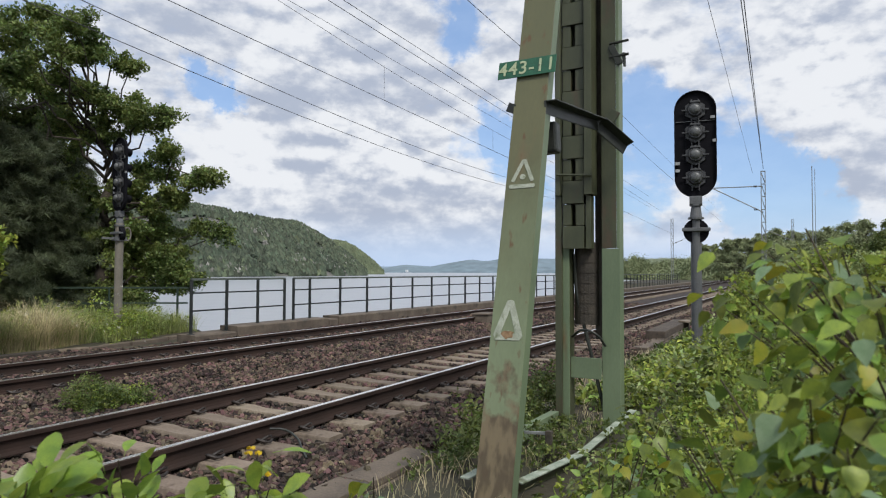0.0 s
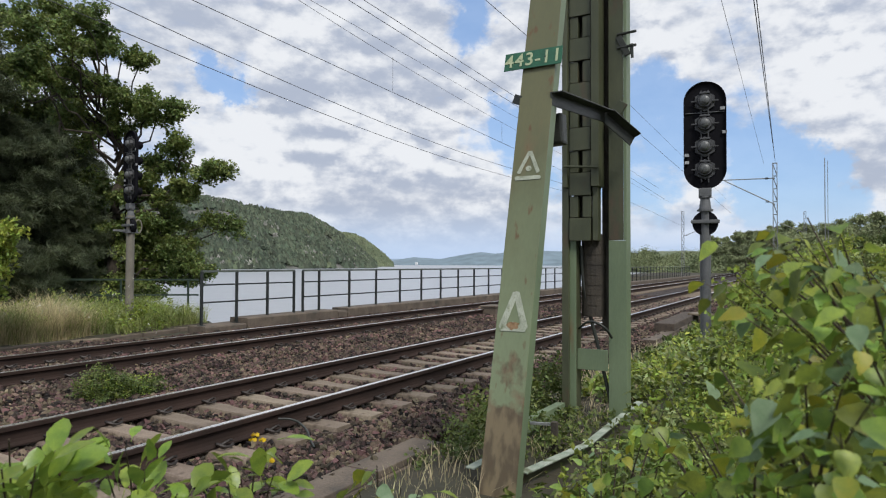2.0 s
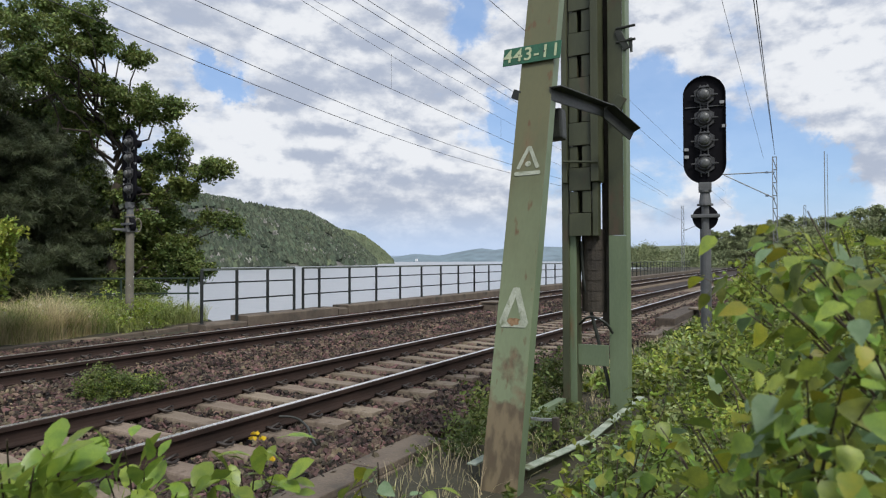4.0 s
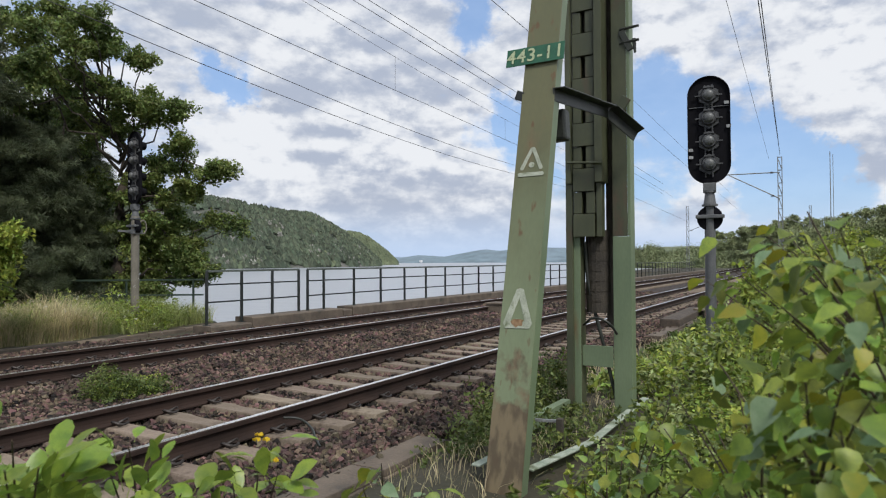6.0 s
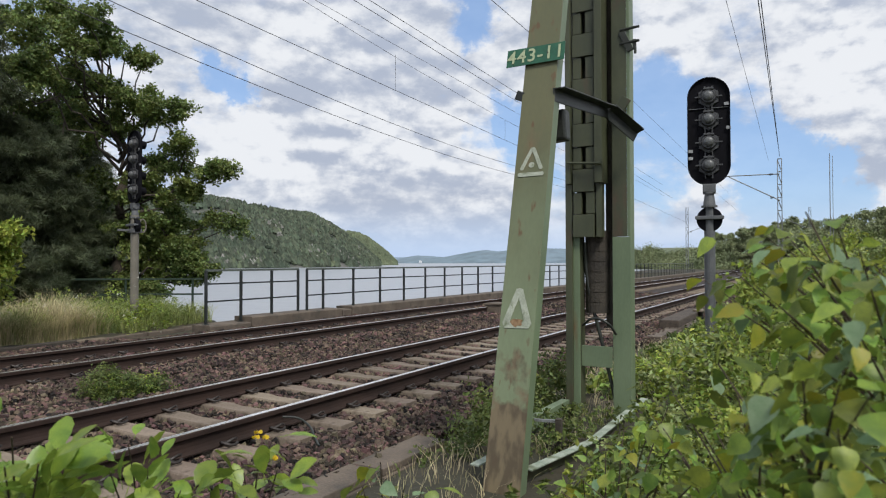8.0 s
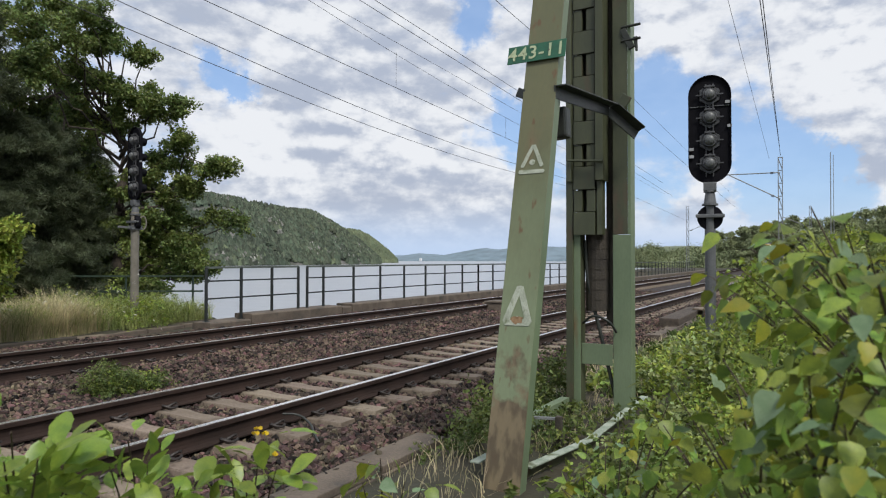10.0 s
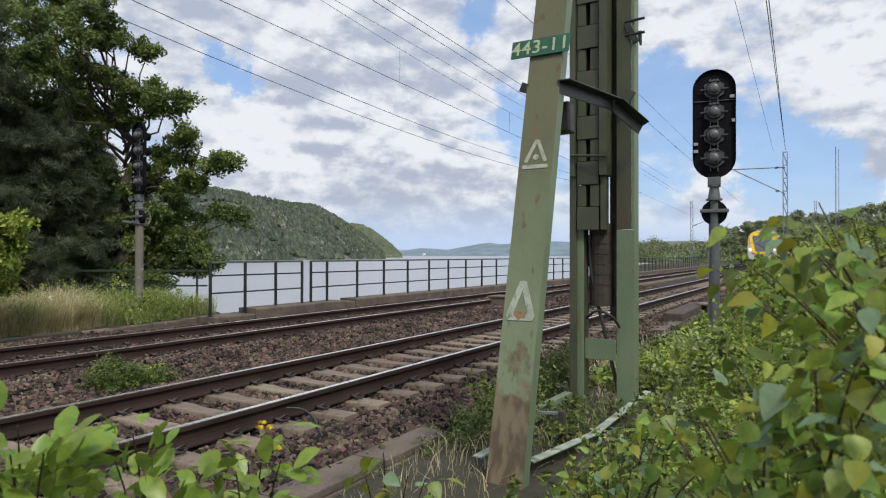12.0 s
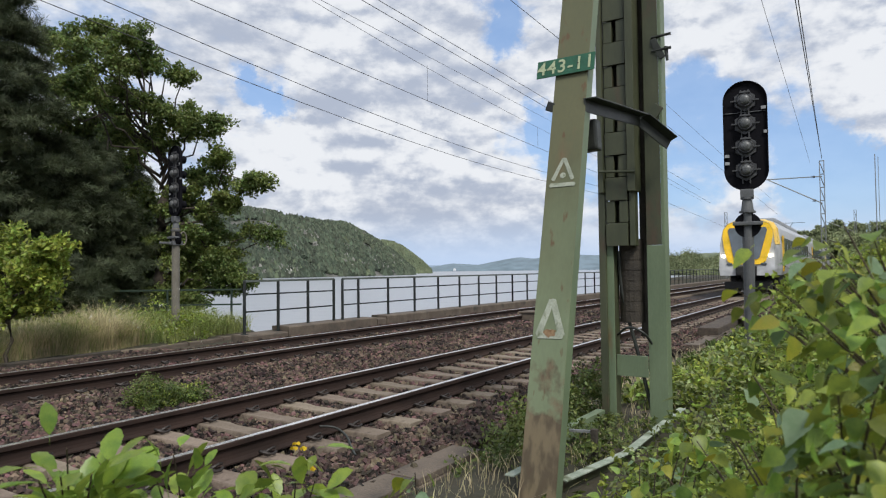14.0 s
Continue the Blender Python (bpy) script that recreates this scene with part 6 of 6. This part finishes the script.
# ---- train ----
def train():
    """A regional multiple unit; it runs toward -x with its nose at the origin, on rail height."""
    root = tagged(thing("train"), "silver and yellow regional train with lit headlights", "train")
    half = [(0.0, 4.02), (0.75, 3.98), (1.15, 3.80), (1.36, 3.45), (1.47, 2.6), (1.48, 1.3), (1.40, 0.95), (0.0, 0.95)]
    ring = half + [(-a, b) for a, b in reversed(half[1:-1])]

    def section(x):
        """How far each ring point is drawn in at x metres behind the nose tip."""
        out = []
        for a, b in ring:
            t = min(1.0, max(0.0, x / 3.2))
            e = 1 - (1 - t) ** 2.2
            wide = 0.90 + 0.10 * min(1, e * 1.6)
            rise = (b - 0.95) / 3.07
            out.append((x + 0.95 * rise ** 1.25 * (1 - t) ** 0.8, a * (wide - 0.02 * rise * (1 - e)), 0.95 + (b - 0.95) * (0.95 + 0.05 * e)))
        return out

    def hull(name, xs, parent, material, label="", cap=True):
        rows = [section(x) for x in xs]
        k = len(ring)
        bm = bmesh.new()
        vv = [[bm.verts.new(c) for c in r] for r in rows]
        for a, b in zip(vv, vv[1:]):
            for j in range(k):
                bm.faces.new((a[j], a[(j + 1) % k], b[(j + 1) % k], b[j]))
        if cap:
            bm.faces.new(vv[0])
            bm.faces.new(vv[-1])
        bmesh.ops.recalc_face_normals(bm, faces=bm.faces[:])
        return part(name, bm, material, parent, label, False)

    body = hull("body", [0, 0.15, 0.4, 0.8, 1.3, 2.0, 3.2, 12, 25.0], root, M_TRAINW, "silver-white car body")
    # face panels laid just proud of the sloping nose
    def face(y, z):
        b = 0.95 + (z - 0.95) / 0.95
        rise = min(1.0, max(0.0, (b - 0.95) / 3.07))
        return Vector((0.95 * rise ** 1.25, y, z))
    def panel(outline, lift, name, material, label, parent):
        bm = bmesh.new()
        vs = [bm.verts.new(face(y, z) - Vector((lift, 0, -lift * 0.3))) for y, z in outline]
        ws = [bm.verts.new(face(y, z) + Vector((0.12, 0, 0))) for y, z in outline]
        n = len(vs)
        bm.faces.new(vs)
        for i in range(n):
            bm.faces.new((vs[i], vs[(i + 1) % n], ws[(i + 1) % n], ws[i]))
        bmesh.ops.triangulate(bm, faces=[q for q in bm.faces if len(q.verts) > 4])
        bmesh.ops.recalc_face_normals(bm, faces=bm.faces[:])
        return part(name, bm, material, parent, label)
    mask = panel([(-0.66, 1.52), (-0.92, 1.70), (-1.10, 2.3), (-1.22, 3.0), (-1.20, 3.34), (-1.0, 3.66), (-0.62, 3.83), (0.62, 3.83), (1.0, 3.66), (1.20, 3.34), (1.22, 3.0), (1.10, 2.3), (0.92, 1.70), (0.66, 1.52)], 0.03, "nose_mask", M_TRAINY, "yellow nose", root)
    panel([(-0.52, 1.78), (-0.62, 1.88), (-0.95, 3.3), (-0.88, 3.46), (0.88, 3.46), (0.95, 3.3), (0.62, 1.88), (0.52, 1.78)], 0.06, "windscreen", M_TRAINGLASS, "dark windscreen", mask)
    for s in (-1, 1):
        bm = bmesh.new()
        bmesh.ops.create_uvsphere(bm, u_segments=12, v_segments=8, radius=0.075, matrix=Matrix.Translation(face(s * 1.12, 1.98) - Vector((0.03, 0, 0))) @ Matrix.Diagonal((0.5, 1.2, 1, 1)))
        part("headlight", bm, M_LAMP, root, "lit round headlight", True)
        bm = bmesh.new()
        box(bm, face(s * 0.82, 1.55) - Vector((0.02, 0, 0)), (0.06, 0.28, 0.10), None, 0.02)
        part("marker_lamp", bm, M_TRAINGLASS, root)
    bm = bmesh.new()
    bmesh.ops.create_uvsphere(bm, u_segments=12, v_segments=8, radius=0.07, matrix=Matrix.Translation(face(0, 3.66) - Vector((0.05, 0, 0))))
    part("headlight", bm, M_LAMP, root, "small lit top light", True)
    # yellow hood wrapping from the nose over the roof edge
    bm = bmesh.new()
    k = len(ring)
    pick = [k - 4, k - 3, k - 2, k - 1, 0, 1, 2, 3, 4]
    hood = []
    for x in (0.0, 0.15, 0.4, 0.8, 1.15):
        sec = section(x)
        hood.append([bm.verts.new((sec[j][0], sec[j][1] * 1.012, 0.95 + (sec[j][2] - 0.95) * 1.006)) for j in pick])
    for a, b in zip(hood, hood[1:]):
        for j in range(len(pick) - 1):
            bm.faces.new((a[j], a[j + 1], b[j + 1], b[j]))
    part("hood", bm, M_TRAINY, root, "yellow roof edge above the windscreen")
    # coupler hatch, skirt, running gear
    bm = bmesh.new()
    box(bm, (0.1, 0, 1.20), (0.5, 1.0, 0.50), None, 0.06)
    part("coupler_recess", bm, M_TRAINDARK, root)
    bm = bmesh.new()
    tube(bm, (-0.35, 0, 1.02), (0.4, 0, 1.02), 0.10, seg=12)
    box(bm, (-0.38, 0, 1.02), (0.16, 0.36, 0.34), None, 0.03)
    part("coupler", bm, M_TRAINDARK, root, "black automatic coupler")
    bm = bmesh.new()
    box(bm, (0.55, 0, 0.42), (0.18, 2.3, 0.42), None, 0.05)
    part("snow_plough", bm, M_TRAINDARK, root)
    for car in range(3):
        x0 = car * 25.6
        if car:
            bm = bmesh.new()
            prof = [(a, b) for a, b in ring]
            prism(bm, prof, 24.8, Matrix(((0, 0, 1, x0 + 0.2), (1, 0, 0, 0), (0, 1, 0, 0), (0, 0, 0, 1))))
            part("body", bm, M_TRAINW, root, "silver-white car body")
            bm = bmesh.new()
            box(bm, (x0 - 0.2, 0, 2.4), (1.0, 2.4, 2.6), None, 0.1)
            part("gangway", bm, M_TRAINDARK, root)
        bm = bmesh.new()
        box(bm, (x0 + 13.5, 0, 0.75), (21, 2.5, 0.42), None, 0.05)
        part("underframe", bm, M_TRAINDARK, root)
        bm = bmesh.new()
        box(bm, (x0 + 13.5, 0, 4.12), (16, 1.7, 0.28), None, 0.08)
        part("roof_unit", bm, M_TRAINROOF, root)
        for s in (-1, 1):
            for k in range(9):
                bm = bmesh.new()
                box(bm, (x0 + 4.4 + k * 2.2, s * 1.475, 2.55), (1.75, 0.03, 0.85), None, 0.012)
                part("window", bm, M_TRAINGLASS, root)
            bm = bmesh.new()
            box(bm, (x0 + 3.0, s * 1.475, 2.1), (0.9, 0.03, 1.95), None, 0.012)
            part("door", bm, M_TRAINY, root, "yellow passenger door")
        for bx in (4.0, 21.0):
            for wx in (-1.25, 1.25):
                for s in (-1, 1):
                    bm = bmesh.new()
                    tube(bm, (x0 + bx + wx, s * 0.70, 0.42), (x0 + bx + wx, s * 0.82, 0.42), 0.42, seg=20)
                    part("wheel", bm, M_TRAINDARK, root)
            bm = bmesh.new()
            box(bm, (x0 + bx, 0, 0.55), (3.4, 2.2, 0.35), None, 0.06)
            part("bogie", bm, M_TRAINDARK, root)
    bm = bmesh.new()
    tube(bm, (31, 0.5, 4.2), (29.6, 0.4, 4.8), 0.03, seg=6)
    tube(bm, (29.6, 0.4, 4.8), (31, 0.2, 5.35), 0.025, seg=6)
    tube(bm, (31, -0.8, 5.4), (31, 0.8, 5.4), 0.02, seg=6)
    part("pantograph", bm, M_BLACKSTEEL, root)
    return root


TRAIN = train()


def motions():
    """The train runs in on the near track."""
    rows = []
    for t in np.linspace(0, 14, 29):
        x = 37.0 + 19.5 * (14.0 - float(t))
        y = 5.2125 + drift(x)
        ahead = 5.2125 + drift(x + 12)
        rows.append((float(t), pose(x, y, 0.0, 0, 0, math.degrees(math.atan2(ahead - y, 12)))))
    walk(TRAIN, rows)
    # the saplings nod in the wind, leaning across the view about their feet
    beat = (0, 0.5, 1, 1.5, 2, 2.5, 3, 4.2, 5.5, 6, 6.5, 7, 7.5, 8, 9.2, 10.5, 11, 11.5, 12, 12.5, 13, 13.5, 14)
    lean_tall = (-0.1, -0.25, -0.6, -0.1, 0.25, 0.25, -0.15, 0.1, -0.1, -0.2, -0.1, -0.15, -0.4, -0.3, 0.0, 0.05, 0.15, 0.4, 0.4, 0.3, 0.5, 0.35, 0.35)
    lean_low = (-1.2, -1.2, -0.5, 0.2, 0.0, 0.05, -0.3, 0.0, 0.15, 0.1, 0.2, -0.1, -0.05, 0.0, 0.1, 0.05, 0.1, 0.1, 0.25, 0.3, 0.55, 0.7, 0.65)
    axis = Vector((0.86, 0.51, 0))
    for k, sapling in enumerate(SAPLINGS):
        foot = sapling.matrix_world.translation.copy()
        lean = lean_tall if k != 2 else lean_low
        walk(sapling, [(t, Matrix.Translation(foot) @ Matrix.Rotation(radians(a), 4, axis)) for t, a in zip(beat, lean)])


motions()
